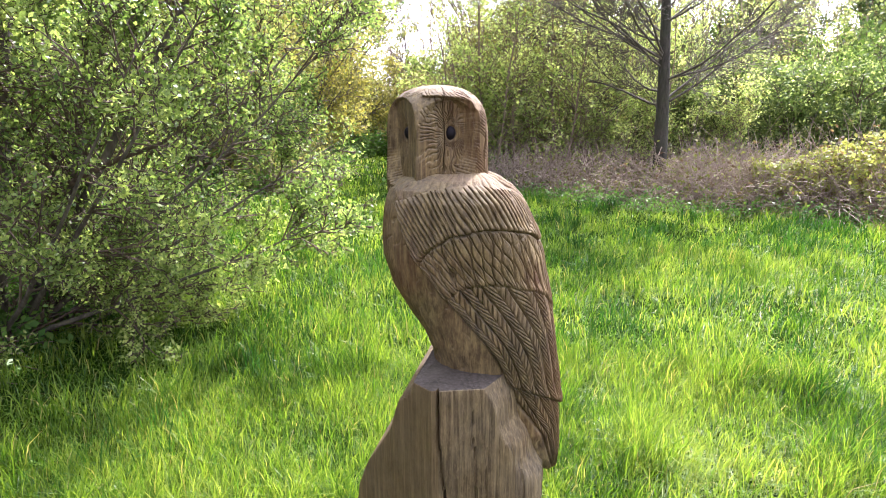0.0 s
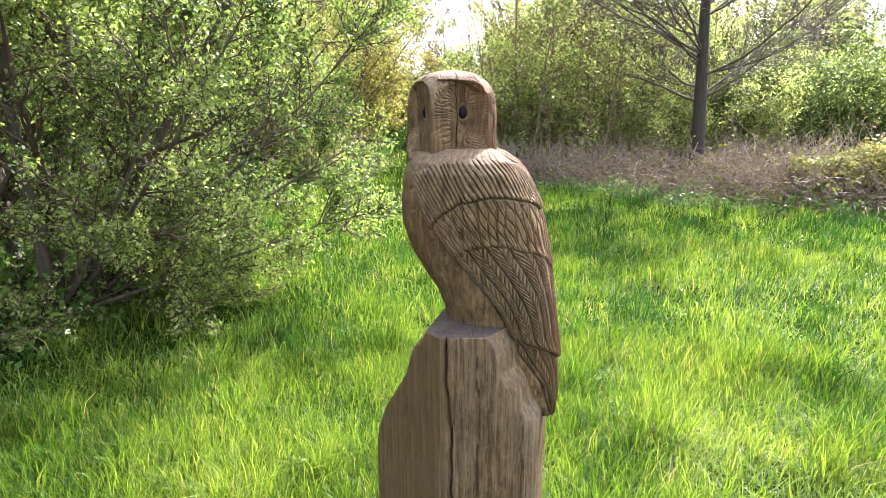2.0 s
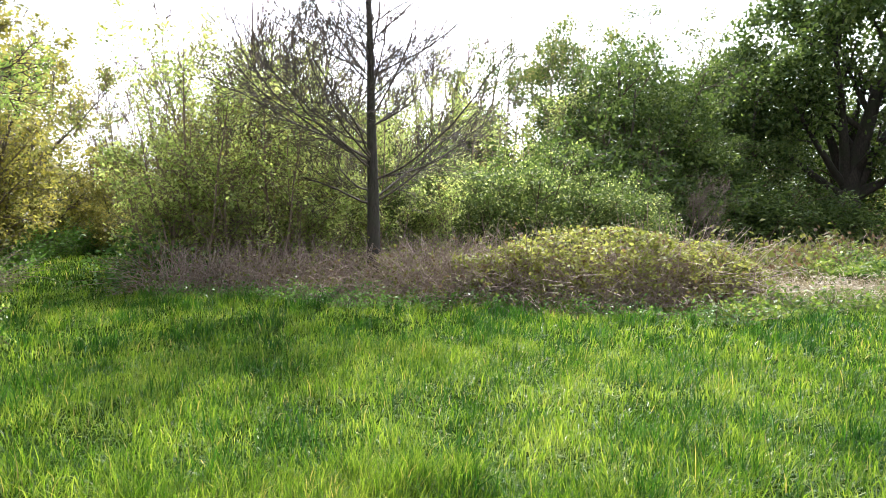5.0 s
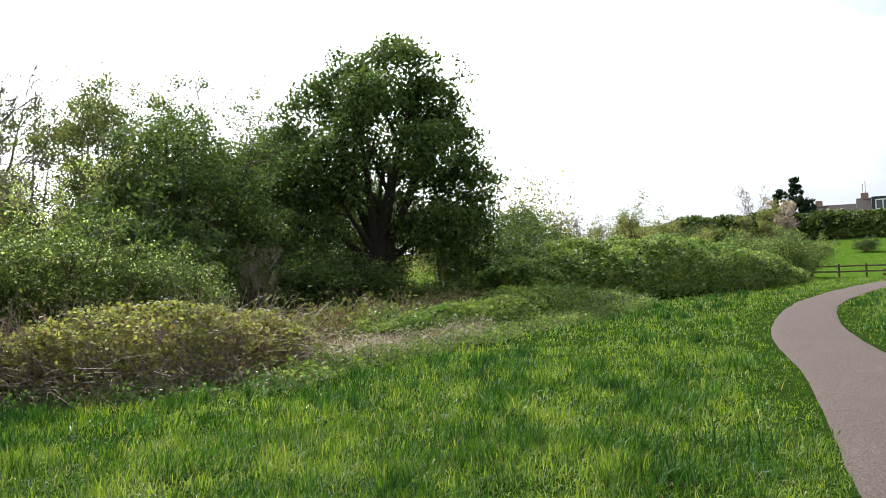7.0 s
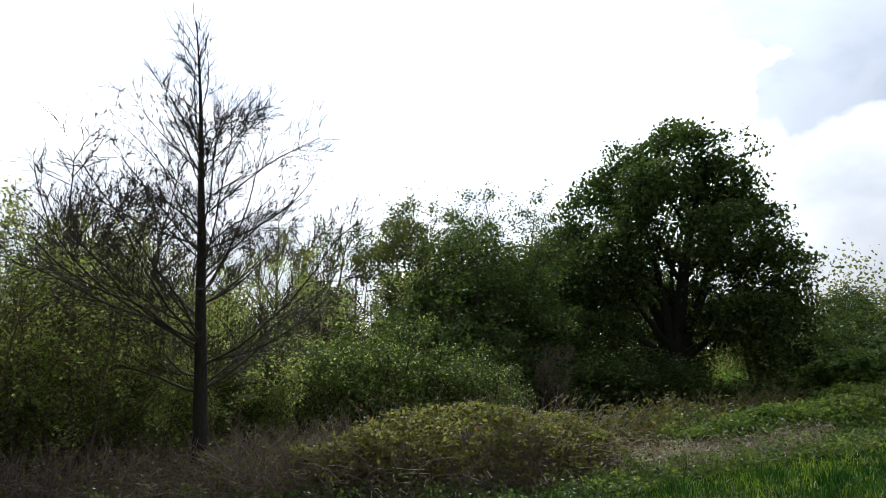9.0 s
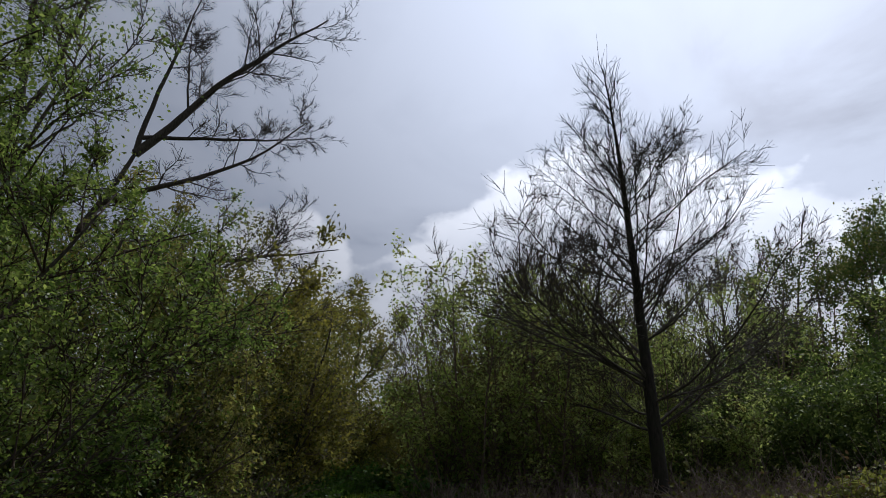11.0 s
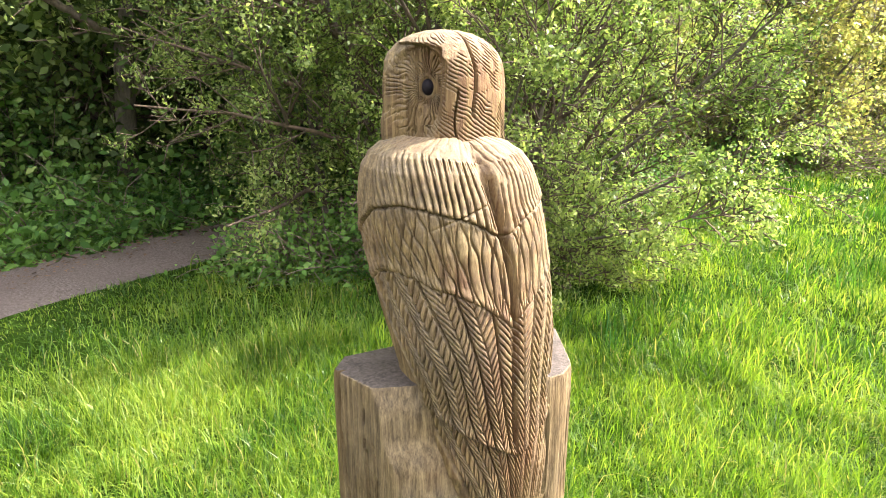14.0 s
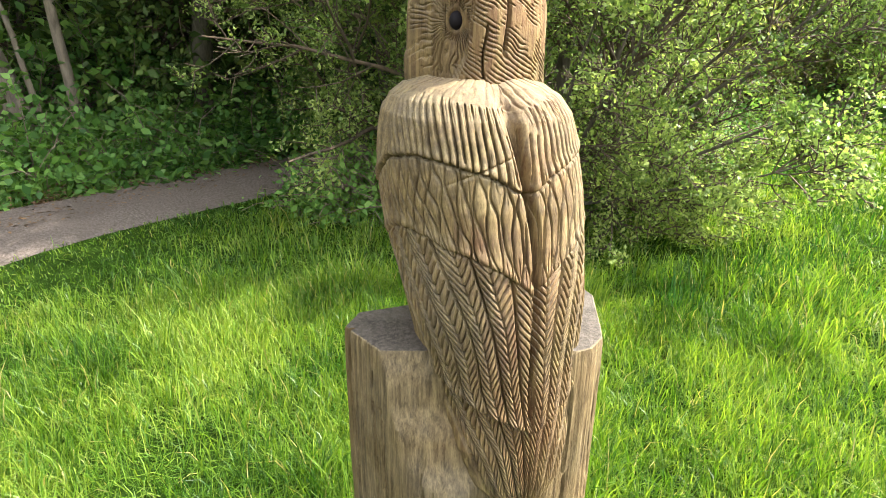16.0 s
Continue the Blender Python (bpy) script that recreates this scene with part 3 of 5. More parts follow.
            shape = -depth * groove(edge_d, 0.05) + 0.0026 * np.sin(np.pi * fr) + barb - 0.0030 * groove(fr - 0.5, 0.035)
        lip = 0.0020 * groove(zz - bottom - 0.008, 0.008)
        d += inside * (shape + lip + [0.0045, 0.003, 0.001, -0.007][k])
        d -= (0.0060, 0.0026, 0.0058, 0.0)[k] * groove(zz - bottom, 0.0026)
    neck = smooth(-0.002, 0.002, zz - line0)
    cuts = deg * 0.11 + zz * 30 + 1.5 * fractal(deg * 0.06, zz * 40, 15)
    d += neck * (0.004 - 0.0034 * groove(cuts - np.floor(cuts) - 0.5, 0.16))
    d *= wing
    d += 0.006 * wing
    d -= 0.0045 * groove((s - 1.0) * edge / 100, 0.022)
    # breast: faint feather strokes
    cuts = deg * 0.09 + 1.6 * fractal(deg * 0.05, zz * 30, 12) + zz * 22
    d -= (1 - wing) * 0.0024 * groove(cuts - np.floor(cuts) - 0.5, 0.16) * smooth(0.4, 0.6, fractal(deg * 0.07, zz * 50, 19))
    d += 0.003 * (fractal(th * 3 + 0 * zz, zz * 14 + 0 * th, 17) - 0.5)
    # the parting between the wings, a knot on the side and a split
    signed = np.degrees(th) + 0 * zz
    part_w = np.interp(zz, [0.86, 1.15, 1.25, 1.29, 1.325], [1.5, 1.9, 2.8, 5.0, 12.0])
    part_d = np.interp(zz, [0.85, 0.9, 1.2, 1.27, 1.30, 1.34], [0.0, 0.016, 0.022, 0.028, 0.030, 0.014])
    d -= part_d * groove(signed - 2.5 * np.sin(zz * 15 + 1), part_w)
    d -= 0.013 * groove(signed - 88 - (1.165 - zz) * 60, 2.4) * groove(zz - 1.163, 0.012)
    d -= 0.006 * groove(signed - 97 - (1.175 - zz) * 160, 1.6) * groove(zz - 1.172, 0.012)
    d -= 0.005 * groove(signed - 20 + (zz - 1.235) * 900, 1.8) * groove(zz - 1.235, 0.016)
    r = r + d - 0.009
    xy = c + ((mid + r * np.cos(th))[..., None] * bx + (r * np.sin(th))[..., None] * lx)
    v = np.concatenate([xy, zz[..., None]], -1)
    add_grid(v[::-1], 0)

    # head, turned over its left shoulder
    hc, face = np.array([-0.010, 1.346]), radians(-24)            # bearing of the beak, from -y towards +x
    n, m = 300, 520
    zt = np.array([1.290, 1.33, 1.36, 1.42, 1.445, 1.462, 1.476, 1.487, 1.497, 1.505, 1.5105, 1.513])
    rt = np.array([0.104, 0.106, 0.105, 0.1045, 0.102, 0.098, 0.091, 0.082, 0.069, 0.051, 0.029, 0.0015])
    s_ = np.linspace(0, 1, n)
    arc = np.concatenate([[0], np.cumsum(np.hypot(np.diff(zt), np.diff(rt)))])
    z, r0 = np.interp(s_, arc / arc[-1], zt)[:, None], np.interp(s_, arc / arc[-1], rt)[:, None]
    be = np.linspace(-np.pi, np.pi, m, endpoint=False)[None]      # from the beak, positive towards +x
    bd, zz = np.degrees(be) + 0 * z, z + 0 * be
    crown = smooth(1.505, 1.47, zz)
    r = r0 * (1 + 0.030 * np.cos(4 * be + 0.6) * crown)
    hood = smooth(1.318, 1.335, zz)
    fd = bd - 3.0                                                 # from the ridge of the beak
    plane = 0.0785 / np.maximum(np.cos(np.radians(np.abs(fd) - 43)), 0.05)
    rim = np.interp(zz, [1.32, 1.345, 1.372, 1.40, 1.43], [36, 52, 65, 71, 73])   # the disc closes towards the chin
    soft_rim = np.interp(zz, [1.34, 1.405], [34, 4])
    plane = plane + 0.05 * smooth(0, 1, (np.abs(fd) - rim + 3) / soft_rim) + 1.0 * (np.abs(fd) > 100)
    facet = np.minimum(r, plane) - 0.0035 * smooth(0.002, 0.006, r - plane) * smooth(3, 9, np.abs(fd))
    r = r * (1 - hood) + facet * hood
    arch = 1.489 - 0.030 * np.minimum(np.abs(fd) / 74, 1.2) ** 4
    mask = smooth(arch + 0.003, arch - 0.003, zz) * smooth(1.315, 1.345, zz)
    disc = smooth(2, -2, np.abs(fd) - rim) * mask
    far_side = smooth(-4, 4, fd)                                  # the half that is carved through; the other is nearly smooth
    sockets = [(-48, 0.0145), (48, 0.0160)]
    d = -0.0015 * disc - 0.0085 * disc * far_side * smooth(1.425, 1.468, zz) - 0.0060 * disc * smooth(52, 68, np.abs(fd)) * (0.4 + 0.6 * far_side)
    strokes = 0 * zz
    for side, deep in sockets:
        fall = np.where(zz > 1.42, groove(zz - 1.42, 0.034), groove(zz - 1.42, 0.046))
        d -= deep * groove(fd - side, 17) * fall * mask
        away = np.hypot((fd - side) * 0.00135, zz - 1.42)
        ang = np.arctan2(zz - 1.42, (fd - side) * 0.00135) + 0.35 * (fractal(bd * 0.08, zz * 50, 3, 2) - 0.5)
        ring = np.floor(away / 0.017 + 0.6 * fractal(bd * 0.07, zz * 30, 6, 2))
        q = ang * 44 / (2 * np.pi) + hashed(ring, 0 * ring, 4) * 3
        line = groove(q - np.floor(q) - 0.5, 0.17) * smooth(0.016, 0.022, away) * smooth(0.25, 0.45, fractal(bd * 0.12, zz * 55, 28, 2))
        strokes += line * smooth(0, 3, fd * np.sign(side)) * (1.0 if side > 0 else 0.16)
        d += 0.0016 * groove(away - 0.0175, 0.004) * disc - 0.003 * groove(away, 0.012)
    beak = groove(fd, 8) * smooth(1.385, 1.362, zz) * smooth(1.325, 1.345, zz)
    d += 0.004 * beak - 0.0036 * disc * strokes * (1 - beak)
    cuts = zz / 0.0070 + np.abs(bd) * 0.15 + 2.0 * fractal(bd * 0.06, zz * 26, 5)
    gaps = smooth(0.30, 0.5, fractal(bd * 0.10, zz * 42, 2))
    d -= 0.0030 * (1 - disc) * smooth(1.512, 1.495, zz) * groove(cuts - np.floor(cuts) - 0.5, 0.17) * gaps
    d -= 0.0035 * far_side * groove(np.abs(fd) - rim, 1.4) * mask * smooth(1.375, 1.40, zz)
    d += 0.003 * (fractal(bd * 0.03, zz * 20, 8) - 0.5) * crown
    for bearing, z0, z1, wide in ((104, 1.365, 1.53, 1.4), (36, 1.33, 1.53, 0.75), (86, 1.32, 1.42, 0.7)):
        wander = 1.6 * np.sin(zz * 60 + bearing) + 1.2 * (fractal(zz * 40, bd * 0, 13, 2) - 0.5)
        d -= (0.006 if bearing == 36 else 0.012) * groove(bd - bearing - wander, wide) * smooth(z0, z0 + 0.02, zz) * smooth(z1, z1 - 0.01, zz) * smooth(0.0, 0.04, r0)
    r = r + d
    bear = be + face
    v = np.stack([hc[0] + r * np.sin(bear), hc[1] - r * np.cos(bear), zz], -1)
    add_grid(v, 0)
    for side in (-45, 51):                                        # the eyes, set deep
        a = face + radians(side)
        e = np.array([hc[0] + 0.0575 * math.sin(a), hc[1] - 0.0575 * math.cos(a), 1.420])
        u, w_ = np.linspace(0, np.pi, 14)[:, None], np.linspace(0, 2 * np.pi, 24, endpoint=False)[None]
        v = e + 0.0112 * np.stack([np.sin(u) * np.cos(w_), np.sin(u) * np.sin(w_), np.cos(u) * 1.2 + 0 * w_], -1)
        add_grid(v[::-1], 2)

    # the log: flats hewn off a round stem, a sloped front and a bevel beside the tail
    L = np.array([0.02, 1.33])
    n, m = 110, 360
    z = np.linspace(-0.08, 0.957, n)[:, None]
    be = np.linspace(-np.pi, np.pi, m, endpoint=False)[None]
    zz, bd = z + 0 * be, np.degrees(be) + 0 * z
    r = 0.226 + 0.006 * np.cos(2 * be + 1) + 0.012 * smooth(0.25, 0.0, zz) + 0.004 * (fractal(bd * 0.03, zz * 4, 6) - 0.5)

    def flat_cut(r, bearing, offset):
        k = np.cos(np.radians(bd - bearing))
        return np.where(k > 0.02, np.minimum(r, offset / np.maximum(k, 0.02)), r)

    taper = 0.012 * smooth(0.9, 0.4, zz)
    r = flat_cut(r, -50, 0.172 - taper * 0.2)
    r = flat_cut(r, 5, 0.208 - taper)
    r = flat_cut(r, 79, 0.200 - taper)
    r = flat_cut(r, 140, 0.216 - taper)
    r = flat_cut(r, -101, np.interp(zz, [0.60, 0.648, 0.718, 0.793, 0.834, 0.907, 0.933, 0.96], [0.214, 0.206, 0.177, 0.131, 0.107, 0.083, 0.055, 0.045]))
    r = flat_cut(r, 58, 0.158 + np.clip(0.950 - zz, 0, 1) * 0.27 + 0.003 * np.sin(zz * 70))
    r -= 0.0015 * smooth(0.95, 0.957, zz)
    for bearing, z0, z1, wide, deep, slope in ((-9, 0.0, 0.97, 0.62, 0.020, 9), (9, 0.1, 0.93, 0.32, 0.010, 5), (15, 0.3, 0.9, 0.3, 0.005, 3), (38, 0.0, 0.80, 0.45, 0.012, -4), (30, 0.0, 0.6, 0.4, 0.008, 2), (62, 0.0, 0.72, 0.5, 0.010, 2), (100, 0.1, 0.9, 0.4, 0.008, 8), (118, 0.5, 0.93, 0.4, 0.006, -12), (-30, 0.0, 0.5, 0.3, 0.004, 4)):
        mid_b = bearing + slope * (0.95 - zz) + 0.8 * np.sin(zz * 23 + bearing) + 0.4 * np.sin(zz * 71)
        r = r - deep * groove(bd - mid_b, wide) * smooth(z0 - 0.02, z0 + 0.06, zz) * smooth(z1 + 0.01, z1 - 0.03, zz)
    rough_side = smooth(-12, -6, bd) * smooth(150, 120, bd)
    r = r + 0.0018 * (fractal(bd * 0.9, zz * 5, 9) - 0.5) * (0.25 + rough_side) * 2
    v = np.stack([L[0] + r * np.sin(be), L[1] - r * np.cos(be), zz], -1)
    inner = np.array([1.0, 0.992, 0.97, 0.88, 0.7, 0.45, 0.2, 0.01])[:, None]
    rr = r[-1][None] * inner
    zc = 0.957 + np.array([0.0, 0.0015, 0.002, 0.001, 0.002, 0.003, 0.003, 0.003])[:, None] + 0.003 * (fractal(rr * np.sin(be) * 40, rr * np.cos(be) * 40, 4) - 0.5) * (inner < 0.99)
    cap = np.stack([L[0] + rr * np.sin(be), L[1] - rr * np.cos(be), zc], -1)
    hewn = np.where((bd[0] > -100) & (bd[0] < -9), 3, 1)
    add_grid(np.concatenate([v, cap[1:]]), np.where(np.arange(n + 6)[:, None] < n, hewn[None], 4))
    ob = mesh_object("owl_statue", np.concatenate(verts), [np.concatenate(quads)], [CARVED, LOGWOOD, EYE_M, HEWN, TOPWOOD], smooth=True, slots=np.concatenate(slots), sharp=28)
    return tagged(ob, "weathered brown wooden owl carved from an upright log standing in grass", "statue")


build_owl()


# ---------------------------------------------------------------- plants
def unit(v):
    return v / np.maximum(np.linalg.norm(v, axis=-1, keepdims=True), 1e-9)


def across(v, rng):
    """Random unit vectors at right angles to v."""
    a = rng.normal(size=v.shape)
    return unit(a - (a * v).sum(-1, keepdims=True) * v)


def run_branches(start, way, length, steps, wander, lift, rng):
    """Polylines (B, steps + 1, 3) that wander and bend up (or down)."""
    pts, way = [start], unit(way)
    for _ in range(steps):
        way = unit(way + rng.normal(size=way.shape) * wander + np.array([0, 0, lift]))
        pts.append(pts[-1] + way * (length / steps)[:, None])
    return np.stack(pts, 1)


def tubes(lines, r0, r1, sides):
    """Vertices and quads of tapered tubes round polylines that have the same number of points."""
    nb, n = lines.shape[:2]
    t = unit(np.gradient(lines, axis=1))
    ref = np.where(np.abs(t[..., 2:3]) > 0.9, np.array([1.0, 0, 0]), np.array([0, 0, 1.0]))
    a = unit(np.cross(t, ref))
    b = np.cross(t, a)
    s = np.linspace(0, 1, n)[None, :, None, None]
    r = r0[:, None, None, None] * (1 - s) + r1[:, None, None, None] * s
    ang = np.linspace(0, 2 * np.pi, sides, endpoint=False)
    ring = a[:, :, None] * np.cos(ang)[:, None] + b[:, :, None] * np.sin(ang)[:, None]
    v = lines[:, :, None] + ring * r
    base = (np.arange(nb)[:, None, None] * n + np.arange(n - 1)[None, :, None]) * sides
    j = np.arange(sides)[None, None]
    k = (j + 1) % sides
    f = np.stack([base + j, base + k, base + sides + k, base + sides + j], -1).reshape(-1, 4)
    return v.reshape(-1, 3), f


def leaves_at(centre, size, rng, flatness=0.5, slim=0.55):
    """Folded leaf quads."""
    n = len(centre)
    nrm = unit(rng.normal(size=(n, 3)) * (1 - flatness) + np.array([0, 0, 1.0]) * flatness)
    a = across(nrm, rng)
    b = np.cross(nrm, a)
    s = size[:, None]
    v = np.stack([centre - a * s * 0.5, centre - b * s * slim * 0.5 + nrm * s * 0.12, centre + a * s * 0.5, centre + b * s * slim * 0.5 + nrm * s * 0.12], 1)
    f = np.arange(n)[:, None] * 4 + np.arange(4)[None]
    return v.reshape(-1, 3), f


def children(lines, r0, count, start, angle, ratio, rng, taper=0.6, spread=0.25, end=1.0, fan=0.0):
    """Starts, ways, lengths and radii of the branches that grow from these lines."""
    nb, n = lines.shape[:2]
    t = rng.uniform(start, end, (nb, count))
    x = t * (n - 1)
    i = np.minimum(x.astype(int), n - 2)
    fr = (x - i)[..., None]
    rows = np.arange(nb)[:, None]
    p = lines[rows, i] * (1 - fr) + lines[rows, i + 1] * fr
    tan = unit(lines[rows, i + 1] - lines[rows, i])
    side = across(tan, rng)
    ang = np.radians(angle) * (rng.uniform(1 - spread, 1 + spread, (nb, count)) * (1 + fan * (0.5 - t)))[..., None]
    way = tan * np.cos(ang) + side * np.sin(ang)
    length = np.linalg.norm(np.diff(lines, axis=1), axis=-1).sum(1)[:, None] * ratio * (1 - taper * t) * rng.uniform(0.65, 1.25, (nb, count))
    rad = r0[:, None] * (1 - 0.75 * t) * 0.5 + 0 * length
    return p.reshape(-1, 3), way.reshape(-1, 3), length.ravel(), np.minimum(rad, 0.5).ravel()


def lobe_leaves(lobes, per, spread, rng):
    """Leaf places over rounded lobes (x, y, z, radius, half height, sprays): sprays on an uneven shell, thinner below."""
    out = []
    for x, y, z, r, rz, n in lobes:
        u = unit(rng.normal(size=(int(n * 1.4), 3)) + np.array([0, 0, 0.35]))
        lump = 0.86 + 0.22 * np.sin(u[:, :1] * 5 + x * 3) * np.sin(u[:, 1:2] * 5 + z * 3) + 0.16 * np.sin(u[:, 2:3] * 7 + y)
        c = np.array([x, y, z]) + u * np.array([r, r, rz]) * lump * rng.uniform(0.55, 1.0, (len(u), 1)) ** 0.4
        c = c[rng.random(len(c)) < 1 / 1.4]
        p = rng.normal(size=(len(c), per, 3)) * np.array([spread, spread, spread * 0.45])
        p[..., 2] -= 0.35 * np.hypot(p[..., 0], p[..., 1])         # sprays droop at their rims
        out.append((c[:, None] + p).reshape(-1, 3))
    return np.concatenate(out)


def plant(name, label, category, seed, stems, levels, bark, twig=None, leaf=None, leaves=0, size=0.06, near=0.1, flatness=0.45, group="", slim=0.55, min_r=0.003, leaf2=None, share2=0.0, low=0.0, wobble=0.055, thick=0.5, limbs=False, dome=None, core=None, taper_to=0.16, bunch=1, lobes=None, per=14, spread=0.2, fan=0.0):
    """A tree or bush at the origin. stems: (x, y, lean east, lean north, length, radius). levels: (count, start, angle, ratio, steps, wander, lift, taper)."""
    rng = np.random.default_rng(seed)
    root = tagged(new(name), label, category, group)
    st = np.array(stems, float)
    high = st[:, 6] if st.shape[1] > 6 else np.full(len(st), -0.06)
    start = np.c_[st[:, :2], high]
    way = np.c_[st[:, 2:4], st[:, 7] if st.shape[1] > 7 else np.ones(len(st))]
    lines = run_branches(start, way, st[:, 4], 12, wobble, 0.02 if st.shape[1] < 7 else 0.0, rng)
    for k in range(len(st)):
        if high[k] > 0:                                           # a limb starts on the wood that bears it
            borne = lines[:k].reshape(-1, 3)
            lines[k] += borne[np.argmin(np.linalg.norm(borne - lines[k, 0], axis=1))] - lines[k, 0]
        v, f = tubes(lines[k:k + 1], st[k:k + 1, 5], st[k:k + 1, 5] * taper_to, 10)
        mesh_object("trunk" if k == 0 else "stem", v, [f], bark, root, smooth=True)
    rad, vs, fs, off = st[:, 5], [], [], 0
    for k, (count, start_t, angle, ratio, steps, wander, lift, taper) in enumerate(levels):
        p, w, length, rr = children(lines, rad, count, start_t, angle, ratio, rng, taper, fan=0.0 if k else fan)
        if limbs and k:                                           # no bristles on the shortest shoots
            keep = length > np.quantile(length, 0.25)
            p, w, length, rr = p[keep], w[keep], length[keep], rr[keep]
        rr = np.maximum(rr * thick / 0.5, min_r)
        lines = run_branches(p, w, length, steps, wander, lift, rng)
        if low:
            lines[..., 2] = np.maximum(lines[..., 2], low * rng.uniform(0.3, 1.0, (len(lines), 1)))
        rad = rr
        if limbs and k == 0:
            for j in range(len(lines)):
                v, f = tubes(lines[j:j + 1], rr[j:j + 1], np.maximum(rr[j:j + 1] * 0.3, min_r * 0.5), 6)
                mesh_object("limb", v, [f], twig or bark, root, smooth=True)
            continue
        v, f = tubes(lines, rr, np.maximum(rr * 0.3, min_r * 0.5), 6 if k == 0 else 3)
        vs.append(v)
        fs.append(f + off)
        off += len(v)
    tagged(mesh_object("branchwork", np.concatenate(vs), [np.concatenate(fs)], twig or bark, root, smooth=True), kind="stuff")
    if leaf:
        seg = lines.reshape(-1, lines.shape[1], 3)
        tufts = leaves // bunch
        leaves = tufts * bunch
        b, t = rng.integers(0, len(seg), tufts), rng.uniform(0.1, 1.0, tufts) * (lines.shape[1] - 1.001)
        i = t.astype(int)
        fr = (t - i)[:, None]
        c = np.repeat(seg[b, i] * (1 - fr) + seg[b, i + 1] * fr, bunch, 0) + rng.normal(size=(leaves, 3)) * near * 0.5
        if lobes:                                                 # a crown of rounded lobes, each of many sprays
            c = np.concatenate([c, lobe_leaves(lobes, per, spread, rng)])
            c = c[rng.permutation(len(c))]
            leaves = len(c)
        if dome:                                                  # clumps of leaf that round the crown off
            cx, cy, cz, rx, ry, rz, extra = dome
            clumps = extra // 40
            u = unit(rng.normal(size=(clumps, 3))) * rng.uniform(0.62, 1.0, (clumps, 1)) ** 0.6
            u[:, :2] *= np.interp(u[:, 2], [-1, -0.5, 0.2, 1], [1.25, 1.0, 1.0, 1.0])[:, None]
            centre = np.array([cx, cy, cz]) + u * np.array([rx, ry, rz]) * (0.9 + 0.2 * rng.random((clumps, 1)))
            c = np.concatenate([c, np.repeat(centre, 40, 0) + rng.normal(size=(clumps * 40, 3)) * np.array([.24, .24, .13]) * (1.0 if size < .1 else 1.5)])
            c = c[rng.permutation(len(c))]
            leaves = len(c)
        c[:, 2] = np.maximum(c[:, 2], 0.04)
        s = size * rng.uniform(0.6, 1.3, leaves)
        cut = int(leaves * (1 - share2))
        v, f = leaves_at(c[:cut], s[:cut], rng, flatness, slim)
        mesh_object("crown", v, [f], leaf, root)
        if leaf2 and cut < leaves:
            v, f = leaves_at(c[cut:], s[cut:], rng, flatness, slim)
            mesh_object("crown", v, [f], leaf2, root)
    if core:                                                      # dark leaves fill the crown: its inner shade put into their colour
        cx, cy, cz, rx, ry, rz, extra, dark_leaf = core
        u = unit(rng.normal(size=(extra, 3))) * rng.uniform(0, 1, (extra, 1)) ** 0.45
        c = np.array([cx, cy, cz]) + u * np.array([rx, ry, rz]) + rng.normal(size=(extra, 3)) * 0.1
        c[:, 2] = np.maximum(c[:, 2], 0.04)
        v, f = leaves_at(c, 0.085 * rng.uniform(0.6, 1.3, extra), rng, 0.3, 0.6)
        mesh_object("inner_shade_leaves", v, [f], dark_leaf, root)
    return root


def put(root, x, y, turn=0.0, scale=1.0, tall=1.0):
    root.matrix_basis = Matrix.Translation((x, y, float(ground_z(x, y)))) @ Matrix.Rotation(radians(turn), 4, "Z") @ Matrix.Diagonal((scale, scale, scale * tall, 1))
    return root


GROUPS = {"willow_bush": "willow bushes beside the glade", "sallow_bush": "sallow bushes beside the glade", "sapling": "saplings right of the glade", "bare_tree": "bare trees behind the thicket",
          "hazel_shrub": "light green shrubs behind the brambles", "thicket_shrub": "dark shrubs under the tall trees", "leafy_tree": "dense leafy trees round the lawn", "birch_tree": "birches behind the thicket",
          "far_tree": "far trees beyond the brambles", "wood_tree": "woodland trees across the footpath", "fir_tree": "garden conifers on the hill", "cherry_tree": "blossoming trees on the hill"}


def again(root, x, y, turn=0.0, scale=1.0, tall=1.0):
    m = Matrix.Translation((x, y, float(ground_z(x, y)))) @ Matrix.Rotation(radians(turn), 4, "Z") @ Matrix.Diagonal((scale, scale, scale * tall, 1))
    tagged(root, group=GROUPS[root.name.split(".")[0]])
    ob = copy_thing(root, Matrix())
    ob.matrix_basis = m
    return ob


